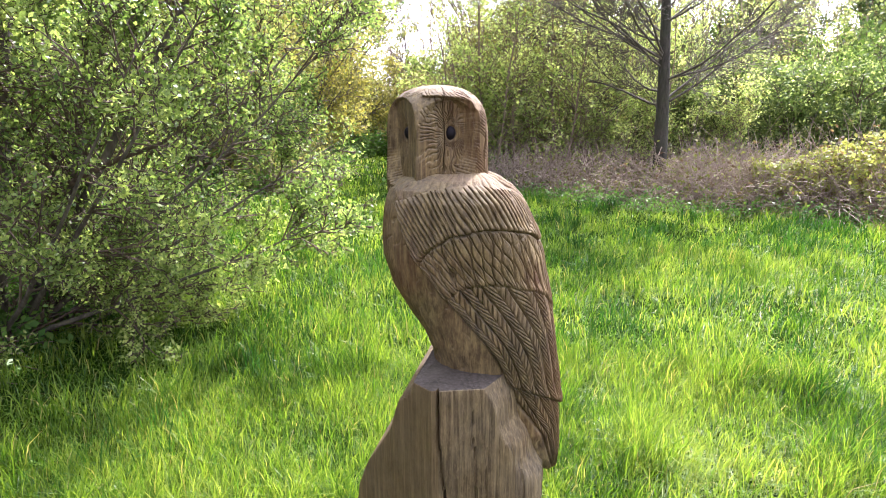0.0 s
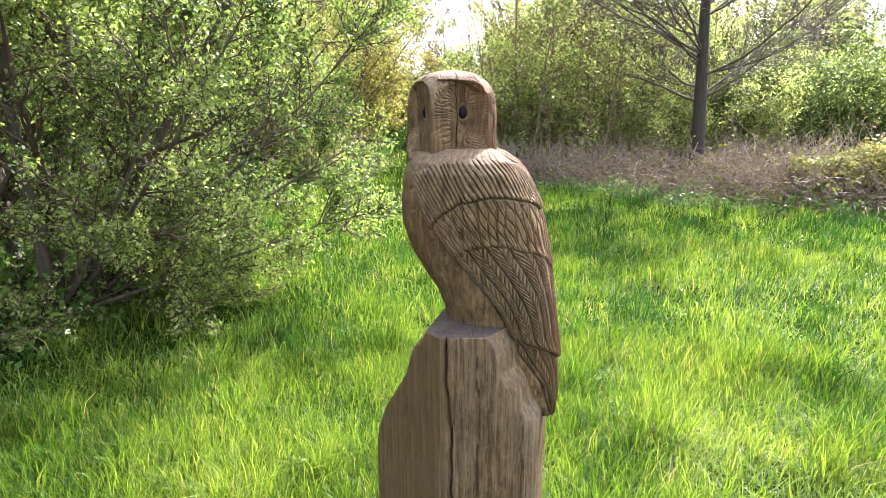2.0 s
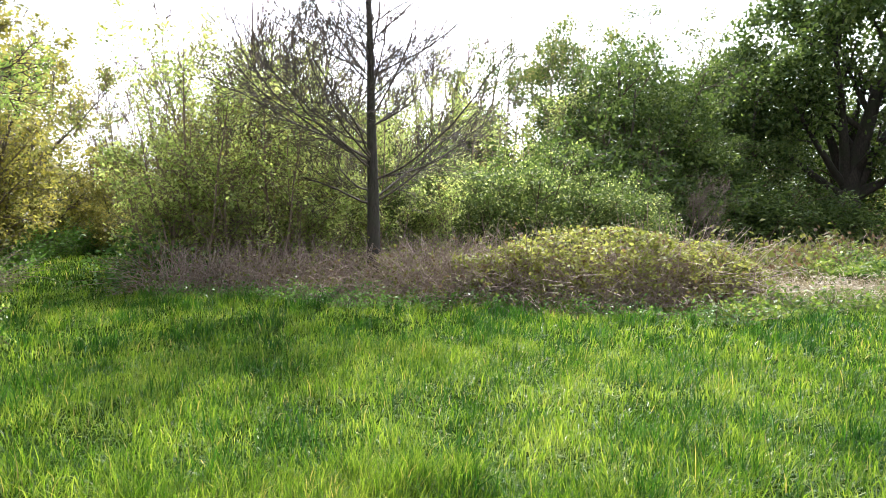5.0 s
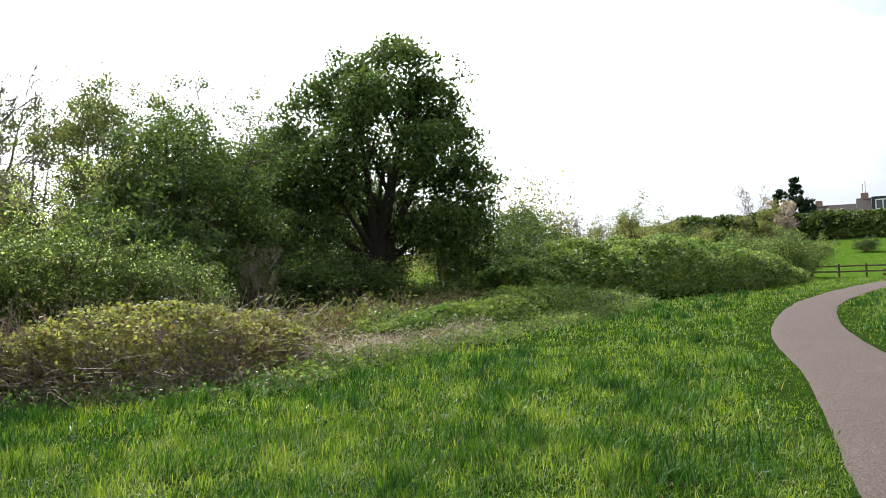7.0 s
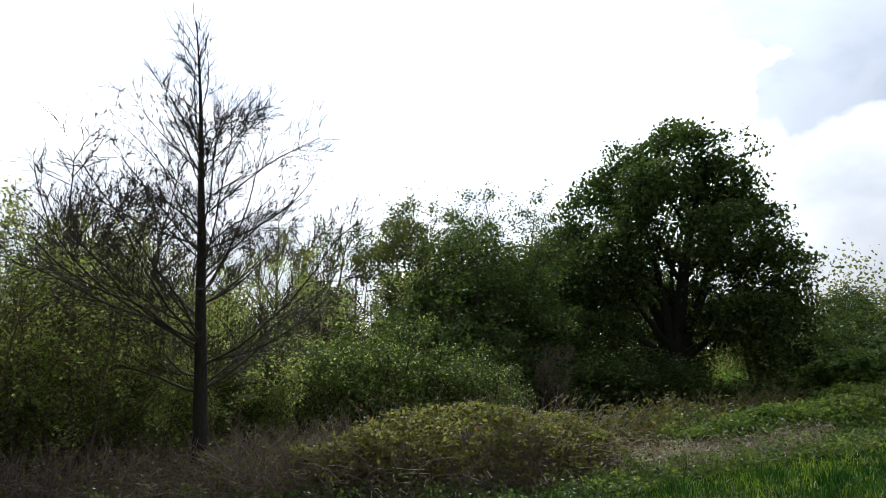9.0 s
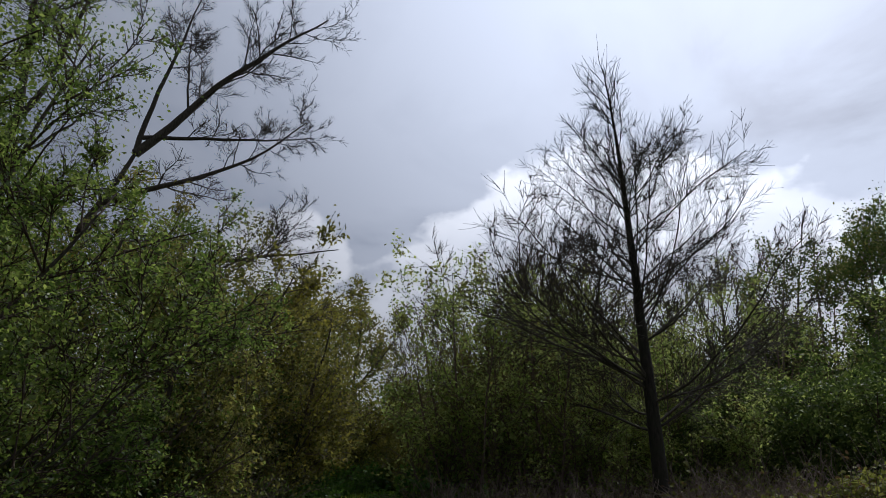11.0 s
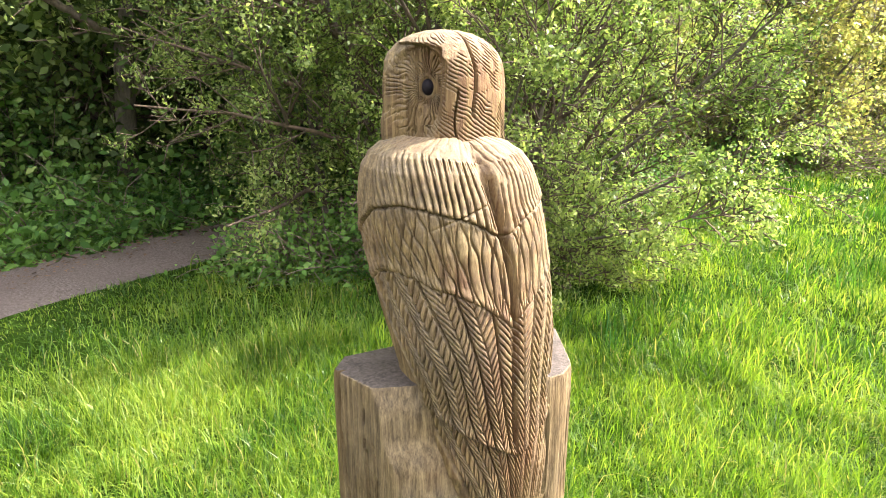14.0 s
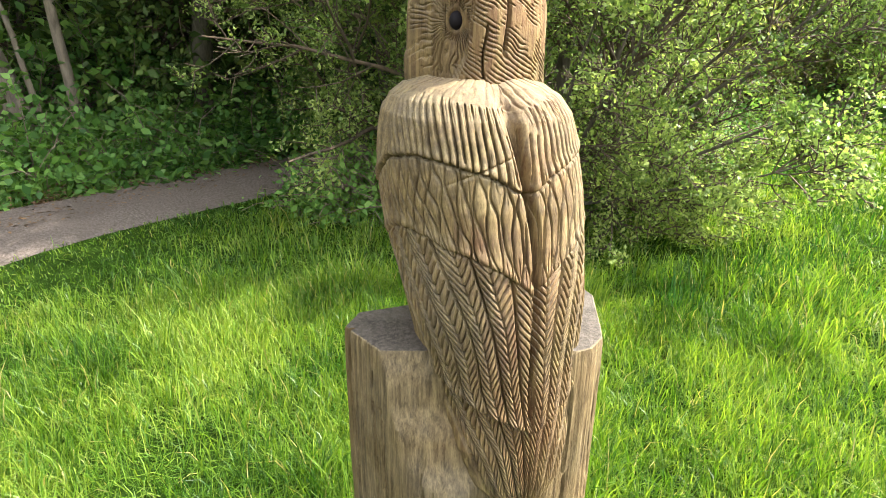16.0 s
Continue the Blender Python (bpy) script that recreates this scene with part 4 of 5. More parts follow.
# the hawthorn beside the owl
hawthorn = put(plant("hawthorn", "broad hawthorn bush with fresh green leaves and brown branches", "bush", 1,
    [(0, 0, .08, .05, 5.6, .062), (-.25, .1, -.25, .2, 5.4, .052), (.15, -.2, .12, -.25, 5.0, .046), (-.2, -.25, -.2, -.35, 5.0, .046), (.2, .25, .25, .25, 4.6, .042), (-.35, 0, -.5, 0, 4.8, .042), (.1, .1, .5, .05, 3.6, .032), (.1, .2, .7, .35, 2.6, .024), (.1, 0, 1.0, -.2, 2.7, .022), (0, .1, .75, .1, 3.4, .042), (.1, -.1, 1.5, .2, 2.3, .019), (.1, .1, 1.6, .7, 2.7, .019), (.1, 0, 1.2, .5, 3.1, .020), (0, .2, 1.0, .8, 3.6, .024), (0, -.1, 1.2, -.6, 2.6, .019)],
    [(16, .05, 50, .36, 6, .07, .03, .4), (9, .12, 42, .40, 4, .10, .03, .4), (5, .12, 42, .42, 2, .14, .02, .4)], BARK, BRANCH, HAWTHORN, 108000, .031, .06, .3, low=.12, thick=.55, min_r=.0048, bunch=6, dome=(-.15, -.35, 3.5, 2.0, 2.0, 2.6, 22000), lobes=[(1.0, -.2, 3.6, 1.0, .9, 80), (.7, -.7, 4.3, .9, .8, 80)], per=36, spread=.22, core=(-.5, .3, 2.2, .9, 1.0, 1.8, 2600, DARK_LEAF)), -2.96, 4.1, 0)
hawthorn_near = put(plant("hawthorn", "lower hawthorn bush leaning over the footpath, fresh green", "bush", 2,
    [(0, 0, .15, -.15, 4.2, .045), (.1, .2, -.2, .3, 4.4, .045), (-.1, -.1, -.3, -.3, 3.8, .04), (.2, 0, .5, 0, 2.8, .03)],
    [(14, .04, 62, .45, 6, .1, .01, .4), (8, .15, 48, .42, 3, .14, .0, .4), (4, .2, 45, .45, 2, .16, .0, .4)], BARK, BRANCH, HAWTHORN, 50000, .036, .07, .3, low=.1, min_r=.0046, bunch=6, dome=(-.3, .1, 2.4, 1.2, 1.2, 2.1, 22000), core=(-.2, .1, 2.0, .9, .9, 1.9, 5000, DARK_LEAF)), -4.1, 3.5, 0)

# twiggy willows and blackthorn along the lawn's edge behind the hawthorn
OLIVE_LEVELS = [(13, .03, 48, .42, 5, .09, .05, .4), (7, .10, 42, .44, 3, .12, .05, .4), (5, .15, 38, .5, 1, .14, .06, .4)]
olive = put(plant("willow_bush", "brownish willow bush just coming into olive leaf", "bush", 3,
    [(0, 0, .1, 0, 4.4, .07), (.2, .2, .45, .1, 4.0, .06), (-.2, .1, -.4, .1, 4.1, .06), (0, -.3, .1, -.45, 3.9, .06), (.1, .3, 0, .5, 4.0, .05), (.3, -.3, .7, -.5, 2.6, .035), (-.3, -.3, -.6, -.6, 2.6, .035), (.3, .3, .9, .4, 2.4, .035)],
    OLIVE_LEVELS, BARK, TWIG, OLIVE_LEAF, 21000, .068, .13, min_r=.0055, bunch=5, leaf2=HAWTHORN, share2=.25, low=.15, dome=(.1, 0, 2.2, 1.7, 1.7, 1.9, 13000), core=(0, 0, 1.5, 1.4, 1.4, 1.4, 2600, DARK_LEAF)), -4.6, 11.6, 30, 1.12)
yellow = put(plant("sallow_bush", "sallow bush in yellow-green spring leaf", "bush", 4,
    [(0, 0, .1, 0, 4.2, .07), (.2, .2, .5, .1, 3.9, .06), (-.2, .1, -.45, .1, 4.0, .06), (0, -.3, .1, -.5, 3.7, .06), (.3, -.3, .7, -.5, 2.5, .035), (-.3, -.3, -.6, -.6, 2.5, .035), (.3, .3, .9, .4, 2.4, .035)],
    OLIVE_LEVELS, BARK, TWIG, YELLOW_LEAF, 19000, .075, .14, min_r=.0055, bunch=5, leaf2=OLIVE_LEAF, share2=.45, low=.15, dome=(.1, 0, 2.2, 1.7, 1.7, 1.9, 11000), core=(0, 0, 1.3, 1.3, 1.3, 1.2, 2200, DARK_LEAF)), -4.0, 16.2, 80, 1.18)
again(olive, -6.2, 9.0, 120, 1.05)
again(yellow, -5.6, 13.8, 200, 1.38)
again(olive, -4.4, 19.5, 260, 1.32)
again(yellow, -1.5, 25.0, 20, .72)

again(yellow, -4.1, 23.5, 310, 1.45)

again(yellow, -.6, 21.2, 150, .62)


# the thicket of saplings right of the gap
sapling = put(plant("sapling", "slender young trees in light green leaf above dead stems", "tree", 5,
    [(0, 0, .03, .02, 4.5, .035), (.3, .2, .08, .05, 4.1, .03), (-.3, .1, -.1, .03, 4.3, .03), (.1, -.4, .05, -.12, 3.8, .028), (-.35, -.3, -.12, -.1, 3.6, .025), (.5, -.1, .15, 0, 3.4, .025)],
    [(13, .03, 48, .34, 4, .09, .05, .35), (6, .15, 42, .42, 3, .12, .04, .4), (3, .2, 40, .5, 1, .14, .03, .4)], PALE_TWIG, PALE_TWIG, SAPLING_LEAF, 6300, .080, .2, min_r=.005, bunch=7, leaf2=OLIVE_LEAF, share2=.2), .9, 13.2, 0)
olive_sapling = put(plant("sapling", "slender young trees in yellowish olive leaf", "tree", 6,
    [(0, 0, .03, .02, 4.8, .035), (.3, .2, .08, .05, 4.4, .03), (-.3, .1, -.1, .03, 4.5, .03), (.1, -.4, .05, -.12, 4.1, .028)],
    [(15, .04, 44, .30, 4, .09, .06, .35), (6, .15, 40, .42, 3, .12, .05, .4), (4, .2, 38, .5, 1, .14, .04, .4)], PALE_TWIG, PALE_TWIG, OLIVE_LEAF, 5400, .072, .2, min_r=.005, bunch=6, leaf2=SAPLING_LEAF, share2=.35), 1.6, 15.0, 0)
for k, (x, y, sc) in enumerate([(2.3, 13.4, .95), (3.4, 14.6, .9), (0.5, 16.0, .9), (4.8, 14.2, .85), (6.0, 15.4, .8), (2.6, 17.2, 1.1)]):
    again(sapling, x, y, 67 * k, sc)
for k, (x, y, sc) in enumerate([(0.5, 14.2, .8), (2.9, 15.9, 1.0), (4.4, 17.0, 1.0), (0.2, 19.5, .9)]):
    again(olive_sapling, x, y, 91 * k, sc)

bare = put(plant("bare_tree", "bare young tree, dark trunk with ivy traces and fine grey twigs", "tree", 7,
    [(0, 0, .012, 0, 7.8, .13)],
    [(66, .17, 54, .48, 10, .08, .022, .84), (21, .10, 42, .40, 4, .10, .05, .45), (14, .12, 36, .48, 2, .09, .06, .4)], MOSSY, BARK, min_r=.0040, wobble=.022, fan=.75, thick=.21, limbs=True, taper_to=.05), 3.85, 11.65, 0)
thin = put(plant("bare_tree", "thin grey bare tree rising behind the saplings", "tree", 17, [(0, 0, .05, 0, 6.2, .08), (.3, .2, .2, .1, 5.8, .07), (-.3, .1, -.25, .05, 6.0, .07)],
    [(18, .2, 40, .34, 6, .06, .05, .5), (8, .15, 36, .46, 3, .09, .10, .4), (6, .15, 32, .55, 1, .1, .1, .4)], BARK, TWIG, min_r=.0072, taper_to=.06), 1.9, 17.4, 0)
again(thin, 4.4, 18.4, 120, 1.1)
again(thin, 12.0, 26.5, 40, 1.5)
again(thin, 9.9, 25.5, 200, 1.35)
again(thin, 3.0, 16.6, 60, 1.1)
again(thin, 12.7, 12.9, 30, .34)
again(thin, -.9, 22.5, 300, .75)
great = put(plant("bare_tree", "great bare tree with wide dark limbs, no leaves yet", "tree", 8,
    [(0, 0, .28, 0, 8.6, .26, -.06, 1), (0, 0, -.1, .05, 13, .22, -.06, 1), (2.3, 0, .66, .29, 6.4, .11, 7.9, .72), (2.5, .1, .05, .0, 5.0, .07, 8.2, 1), (2.7, .2, .95, .35, 4.4, .055, 8.35, .22), (1.9, 0, .88, .34, 5.2, .075, 6.9, .30), (1.2, 0, .95, .31, 6.2, .075, 5.3, .0), (.4, .1, -.9, .2, 6, .1, 5.5, .5), (1.0, 0, .5, .2, 5.5, .08, 8.6, 1)],
    [(15, .22, 48, .30, 7, .12, .05, .3), (14, .12, 46, .40, 4, .12, .06, .4), (11, .12, 42, .50, 2, .12, .08, .4)], BARK, BARK, min_r=.0068, thick=.36, limbs=True, wobble=.06), -9.4, 14.6, 0)

# leafy trees beyond the brambles
shrub = put(plant("hazel_shrub", "rounded shrub in bright light green leaf", "bush", 9,
    [(0, 0, .2, -.1, 2.5, .05), (.3, .1, .5, .1, 2.4, .05), (-.3, 0, -.5, 0, 2.4, .05), (0, -.2, 0, -.5, 2.2, .05), (0, .2, .1, .4, 2.5, .05)],
    [(11, .06, 50, .45, 5, .1, .02, .4), (6, .15, 42, .42, 3, .12, .02, .4), (3, .2, 40, .5, 1, .14, .0, .4)], BRANCH, BRANCH, LIGHT_LEAF, 6000, .072, .16, .35, min_r=.005, bunch=5, leaf2=SAPLING_LEAF, share2=.14,
    lobes=[(0, 0, 1.75, 1.0, .75, 170), (-1.0, .1, 1.45, .9, .8, 150), (1.0, 0, 1.4, .9, .75, 150), (.3, -.8, 1.0, .8, .7, 110), (-.6, -.8, 1.05, .8, .7, 110), (0, .9, 1.6, .9, .8, 120), (1.5, -.3, 1.0, .6, .5, 70)], per=16, spread=.17), 8.3, 13.3, -32)
hazel_dark = put(plant("thicket_shrub", "dense shaded green shrub under taller trees", "bush", 19,
    [(0, 0, .2, -.1, 2.7, .05), (.3, .1, .5, .1, 2.6, .05), (-.3, 0, -.5, 0, 2.6, .05), (0, -.2, 0, -.5, 2.4, .05), (0, .2, .1, .4, 2.7, .05)],
    [(10, .05, 50, .45, 4, .1, .02, .4), (5, .15, 42, .42, 3, .12, .02, .4), (2, .2, 40, .5, 1, .14, .0, .4)], BRANCH, BRANCH, DARK_LEAF, 2500, .12, .26, .4, leaf2=LIGHT_LEAF, share2=.2, bunch=5, min_r=.006,
    lobes=[(0, 0, 1.7, 1.1, .9, 130), (-1.0, 0, 1.1, .9, .9, 100), (1.0, .1, 1.2, .9, .9, 100), (.2, -.8, .8, .9, .8, 90), (0, .8, 1.3, 1.0, .9, 90)], per=13, spread=.2, core=(0, 0, 1.1, 1.0, 1.0, 1.0, 900, DARK_LEAF)), 11.2, 14.4, 0)
again(shrub, 9.9, 12.5, 100, .78)
again(shrub, 6.7, 14.1, 200, .98)
again(shrub, 5.2, 14.6, 300, .9)
fresh = put(plant("hazel_shrub", "small shrub in pale fresh leaf among the saplings", "bush", 23,
    [(0, 0, .1, -.1, 2.3, .03), (.2, .1, .35, .1, 2.2, .03), (-.2, 0, -.35, 0, 2.2, .03), (0, .2, .1, .3, 2.3, .03)],
    [(10, .06, 46, .42, 4, .1, .04, .4), (6, .15, 42, .42, 3, .12, .03, .4), (3, .2, 40, .5, 1, .14, .0, .4)], PALE_TWIG, PALE_TWIG, SAPLING_LEAF, 4200, .075, .2, .35, min_r=.005, bunch=6, leaf2=OLIVE_LEAF, share2=.15), .4, 13.2, 20)
for k, (x, y, sc) in enumerate([(1.3, 13.7, .62), (2.7, 14.0, .66), (3.4, 12.9, .48), (4.5, 13.1, .55), (5.6, 13.0, .55), (.7, 15.2, .66), (2.0, 15.4, .8), (4.0, 15.4, .85)]):
    again(fresh, x, y, 55 * k, sc * 1.35)
dark = put(plant("leafy_tree", "dense domed tree in green leaf, dark below", "tree", 10,
    [(0, 0, .05, .02, 6.2, .16), (.3, 0, .35, 0, 5.6, .12), (-.3, .1, -.35, .1, 5.6, .12), (0, -.3, .05, -.35, 5.2, .12)],
    [(13, .06, 58, .40, 5, .09, .03, .4), (6, .15, 45, .42, 3, .12, .02, .4), (2, .2, 42, .5, 1, .14, .0, .4)], BARK, BRANCH, DARK_LEAF, 5000, .125, .3, .4, min_r=.007, bunch=6, leaf2=LIGHT_LEAF, share2=.42,
    lobes=[(0, 0, 5.2, 1.9, 1.55, 330), (-1.3, .2, 4.3, 1.6, 1.5, 260), (1.35, 0, 4.2, 1.6, 1.5, 260), (-1.7, 0, 2.7, 1.35, 1.6, 220), (1.8, 0, 2.6, 1.35, 1.7, 220), (0, -1.3, 3.5, 1.6, 1.8, 270), (.2, 1.4, 3.8, 1.7, 2.0, 220), (-.9, -1.3, 1.7, 1.3, 1.4, 180), (.9, -1.2, 1.6, 1.3, 1.4, 180)], per=14, spread=.24, core=(0, 0, 2.9, 1.6, 1.6, 2.5, 4500, DARK_LEAF)), 14.2, 17.8, -37)
again(dark, 17.6, 20.8, 130, 1.02)
again(dark, 17.4, 17.4, 70, .62)
again(dark, 20.4, 19.4, 250, 1.12)
# near-black MOSSY bark: the trunk's backlit silhouette put into its colour
big = put(plant("chestnut_tree", "great rounded tree in full dark green leaf on a dark trunk", "tree", 11,
    [(0, 0, .02, 0, 9.6, .40, -.06, 1), (0, 0, .42, .1, 7.4, .2, 1.9, 1), (0, 0, -.42, .1, 7.4, .2, 1.8, 1), (0, 0, .1, -.5, 6.6, .2, 2.0, 1), (0, 0, .0, .5, 6.6, .2, 2.0, 1), (0, 0, .9, -.3, 5.0, .15, 1.7, .6), (0, 0, -.95, -.2, 5.2, .15, 1.6, .7), (0, 0, -.5, -.9, 4.6, .15, 1.9, .75), (0, 0, .6, .8, 4.6, .15, 1.9, .75), (0, 0, 1, .1, 4.4, .12, 1.8, .25)],
    [(8, .25, 50, .32, 6, .08, .02, .3), (7, .2, 46, .42, 4, .1, .0, .4), (4, .2, 42, .45, 2, .12, -.02, .4)], MOSSY, MOSSY, DARK_LEAF, 9000, .18, .35, .45, slim=.62, bunch=6, leaf2=LIGHT_LEAF, share2=.45, limbs=True,
    lobes=[(.9, 0, 9.5, 1.75, 1.5, 330), (-1.1, .2, 8.9, 1.5, 1.3, 240), (2.1, 0, 8.1, 1.45, 1.4, 260), (-2.6, .3, 7.7, 1.5, 1.5, 260), (3.0, 0, 6.4, 1.5, 1.6, 280), (-3.6, .3, 5.9, 1.5, 1.6, 270), (3.9, 0, 4.6, 1.5, 1.6, 280), (4.0, 0, 2.7, 1.3, 1.6, 260), (-3.5, .2, 4.0, 1.5, 1.4, 220), (.3, 2.4, 7.0, 1.9, 1.7, 170), (1.9, -2.2, 5.9, 1.5, 1.2, 200), (-1.7, -2.3, 5.6, 1.4, 1.0, 150), (2.6, -1.6, 3.0, 1.4, 1.2, 220), (-.2, -2.0, 8.0, 1.3, 1.0, 150), (-1.5, 2.2, 4.5, 1.8, 1.5, 140), (1.8, 2.2, 4.2, 1.9, 1.6, 170)], per=13, spread=.27), 23.2, 16.7, -54, 1.0, 1.05)
birch = put(plant("birch_tree", "slender birch with pale thin stems and small light leaves", "tree", 12,
    [(0, 0, .03, 0, 8.3, .08), (.5, .3, .1, .05, 7.6, .07), (-.5, .1, -.1, .05, 7.9, .07)],
    [(18, .2, 42, .22, 4, .08, -.02, .4), (6, .2, 40, .4, 3, .12, -.06, .4), (3, .2, 40, .5, 1, .14, -.1, .4)], PALE_BARK, TWIG, LIGHT_LEAF, 9000, .11, .3, leaf2=OLIVE_LEAF, share2=.3), 13.6, 25.2, 0)
again(birch, 15.8, 24.0, 60, 1.05)
again(birch, 19.5, 25.5, 160, 1.0)
again(birch, 22.0, 23.0, 220, 1.05)
again(birch, 11.2, 24.0, 300, .9)
for k, (x, y, sc) in enumerate([(17.3, 23.2, 1.06), (15.4, 22.6, .98), (19.2, 22.0, 1.12), (13.9, 23.0, 1.0)]):
    again(birch, x, y, 77 * k, sc)

again(sapling, 8.6, 18.0, 20, 1.1)
for k, (x, y, sc) in enumerate([(4.4, 26.5, .86), (8.2, 27.0, .84), (12.6, 28.0, .9), (2.4, 29.0, .82)]):
    again(dark, x, y, 80 * k, sc)
again(sapling, 11.5, 18.5, 130, 1.0)
again(dark, 26.6, 19.8, 300, .92)
again(dark, 33.9, 14.8, 220, .74)
again(dark, 31.0, 18.0, 20, .8)

far_tree = put(plant("far_tree", "mid-sized tree in thin olive spring leaf", "tree", 22, [(0, 0, .05, 0, 4.6, .09), (.2, .1, .35, .1, 4.2, .07), (-.2, 0, -.35, 0, 4.2, .07)],
    [(12, .1, 48, .42, 4, .1, .03, .4), (6, .2, 42, .45, 2, .12, .02, .4)], BARK, TWIG, OLIVE_LEAF, 9000, .10, .35, bunch=5, leaf2=LIGHT_LEAF, share2=.4), 47, 20, 0)
for k in range(9):
    again(far_tree, 50 + 2.4 * k % 13, 25 - 2.1 * k, 40 * k, .9 + .12 * (k % 4), .8)

# shrubs that close the view under the tall trees
for k, (x, y, sc, tall) in enumerate([(12.2, 15.6, 1.2, 1.0), (14.6, 15.2, 1.0, .8), (17.0, 15.4, 1.1, .8), (19.4, 14.6, 1.0, .7), (21.4, 13.4, .8, .45), (25.4, 13.2, .9, .5), (27.4, 12.4, 1.2, .9), (10.5, 15.8, 1.2, 1.1), (30.5, 11.6, 1.2, 1.0)]):
    again(hazel_dark, x, y, 50 * k, sc, tall)

# woodland across the footpath
put(plant("leaning_tree", "leaning brown tree trunk among undergrowth", "tree", 61, [(0, 0, -.14, -.2, 5.6, .27), (.15, .25, -.1, -.12, 5.0, .035), (.3, .5, .02, 0, 5.2, .06)],
    [(9, .4, 50, .35, 5, .1, .02, .4), (6, .2, 45, .42, 3, .12, 0, .4), (3, .2, 42, .5, 1, .14, 0, .4)], TRUNK, TWIG, HAWTHORN, 7000, .08, .2), -7.1, .85, 0)
put(plant("oak_tree", "stout dark ivy-clad trunk in the shade of the wood", "tree", 62, [(0, 0, -.02, -.05, 7.5, .36)],
    [(16, .3, 60, .4, 5, .1, .02, .4), (6, .2, 46, .42, 3, .12, 0, .4), (3, .2, 42, .5, 1, .14, 0, .4)], MOSSY, TWIG, DARK_LEAF, 14000, .13, .4), -9.6, 1.7, 0)
wood = put(plant("wood_tree", "tangled woodland tree with dark stems and fresh leaves", "tree", 20,
    [(0, 0, .1, .05, 6.5, .12), (.4, .3, .2, .1, 6.0, .1), (-.4, .1, -.25, 0, 6.2, .1), (.1, -.5, 0, -.25, 5.6, .09)],
    [(14, .05, 60, .36, 5, .1, .02, .4), (6, .15, 46, .42, 3, .12, .02, .4), (2, .2, 42, .5, 1, .14, 0, .4)], BARK, TWIG, HAWTHORN, 24000, .085, .22), -6.6, 8.6, 0)
# the trees at (-6.9, -2.6) and (-4.9, 5.3) are added to shade the footpath
for k, (x, y, sc) in enumerate([(-8.2, 3.6, 1.15), (-7.0, 6.3, 1.2), (-11, 1.2, 1.3), (-9.5, 8.6, 1.3), (-10.5, 5.2, 1.3), (-8.6, -1.2, 1.1), (-13, 4, 1.2), (-7.6, 2.9, 1.2), (-12.6, -.6, 1.3), (-6.9, -2.6, 1.3), (-5.6, 7.2, .9), (-7.0, 4.9, 1.1), (-5.9, 9.2, 1.0), (-13, 8, 1.2), (-8.0, 4.6, 1.3), (-14, 2, 1.2), (-4.9, 5.3, .95)]):
    again(wood if k % 2 or x > -7 else dark, x, y, 75 * k, sc * (1.0 if k % 2 else .85))


def mound(name, label, category, seed, outline, height, leaf, count, size, canes, cane_mat, cane_len=0.9, group="", flatness=0.5, stalks=False, slim=.6):
    """A thicket of arching canes and leaves over a stretch of ground. outline(n, rng): places and how far in they lie, 0 to 1."""
    rng = np.random.default_rng(seed)
    root = tagged(new(name), label, category, group)
    xy, inside = outline(canes, rng)
    h = height * np.clip(inside * 2.2, 0.25, 1) * (0.55 + 0.8 * fractal(xy[:, 0] * 0.8, xy[:, 1] * 0.8, seed))
    start = np.c_[xy, ground_z(xy[:, 0], xy[:, 1]) - 0.03]
    way = np.c_[rng.normal(size=(canes, 2)) * (0.35 if stalks else 0.9), np.ones(canes)]
    lines = run_branches(start, way, h * rng.uniform(0.8, 1.6, canes) * cane_len / 0.9, 5, 0.14, 0.0 if stalks else -0.16, rng)
    floor = ground_z(lines[..., 0], lines[..., 1])
    lines[..., 2] = np.maximum(lines[..., 2], floor + 0.02)
    v, f = tubes(lines, np.full(canes, 0.0075), np.full(canes, 0.0035), 3)
    tagged(mesh_object("cane_tangle", v, [f], cane_mat, root, smooth=True), kind="stuff")
    if count:
        b = rng.integers(0, canes, count)
        t = rng.uniform(0.25, 1, count) ** 0.7 * 4.999
        i = t.astype(int)
        fr = (t - i)[:, None]
        c = lines[b, i] * (1 - fr) + lines[b, i + 1] * fr + rng.normal(size=(count, 3)) * size * 0.9
        c[:, 2] = np.maximum(c[:, 2], ground_z(c[:, 0], c[:, 1]) + 0.02)
        v, f = leaves_at(c, size * rng.uniform(0.55, 1.3, count), rng, flatness, slim)
        mesh_object("foliage", v, [f], leaf, root)
    return root


def strip(points, width):
    """An outline along a line of (x, y), with its depth across it."""
    p = np.array(points, float)
    w = np.array(width, float) if np.ndim(width) else np.full(len(p), float(width))

    def outline(n, rng):
        s = rng.uniform(0, len(p) - 1.001, n)
        i = s.astype(int)
        fr = (s - i)[:, None]
        c = p[i] * (1 - fr) + p[i + 1] * fr
        t = unit(p[i + 1] - p[i])
        nn = np.stack([-t[:, 1], t[:, 0]], -1)
        u = rng.uniform(-1, 1, n)
        ww = w[i] * (1 - fr[:, 0]) + w[i + 1] * fr[:, 0]
        return c + nn * (u * ww)[:, None], 1 - np.abs(u)

    return outline


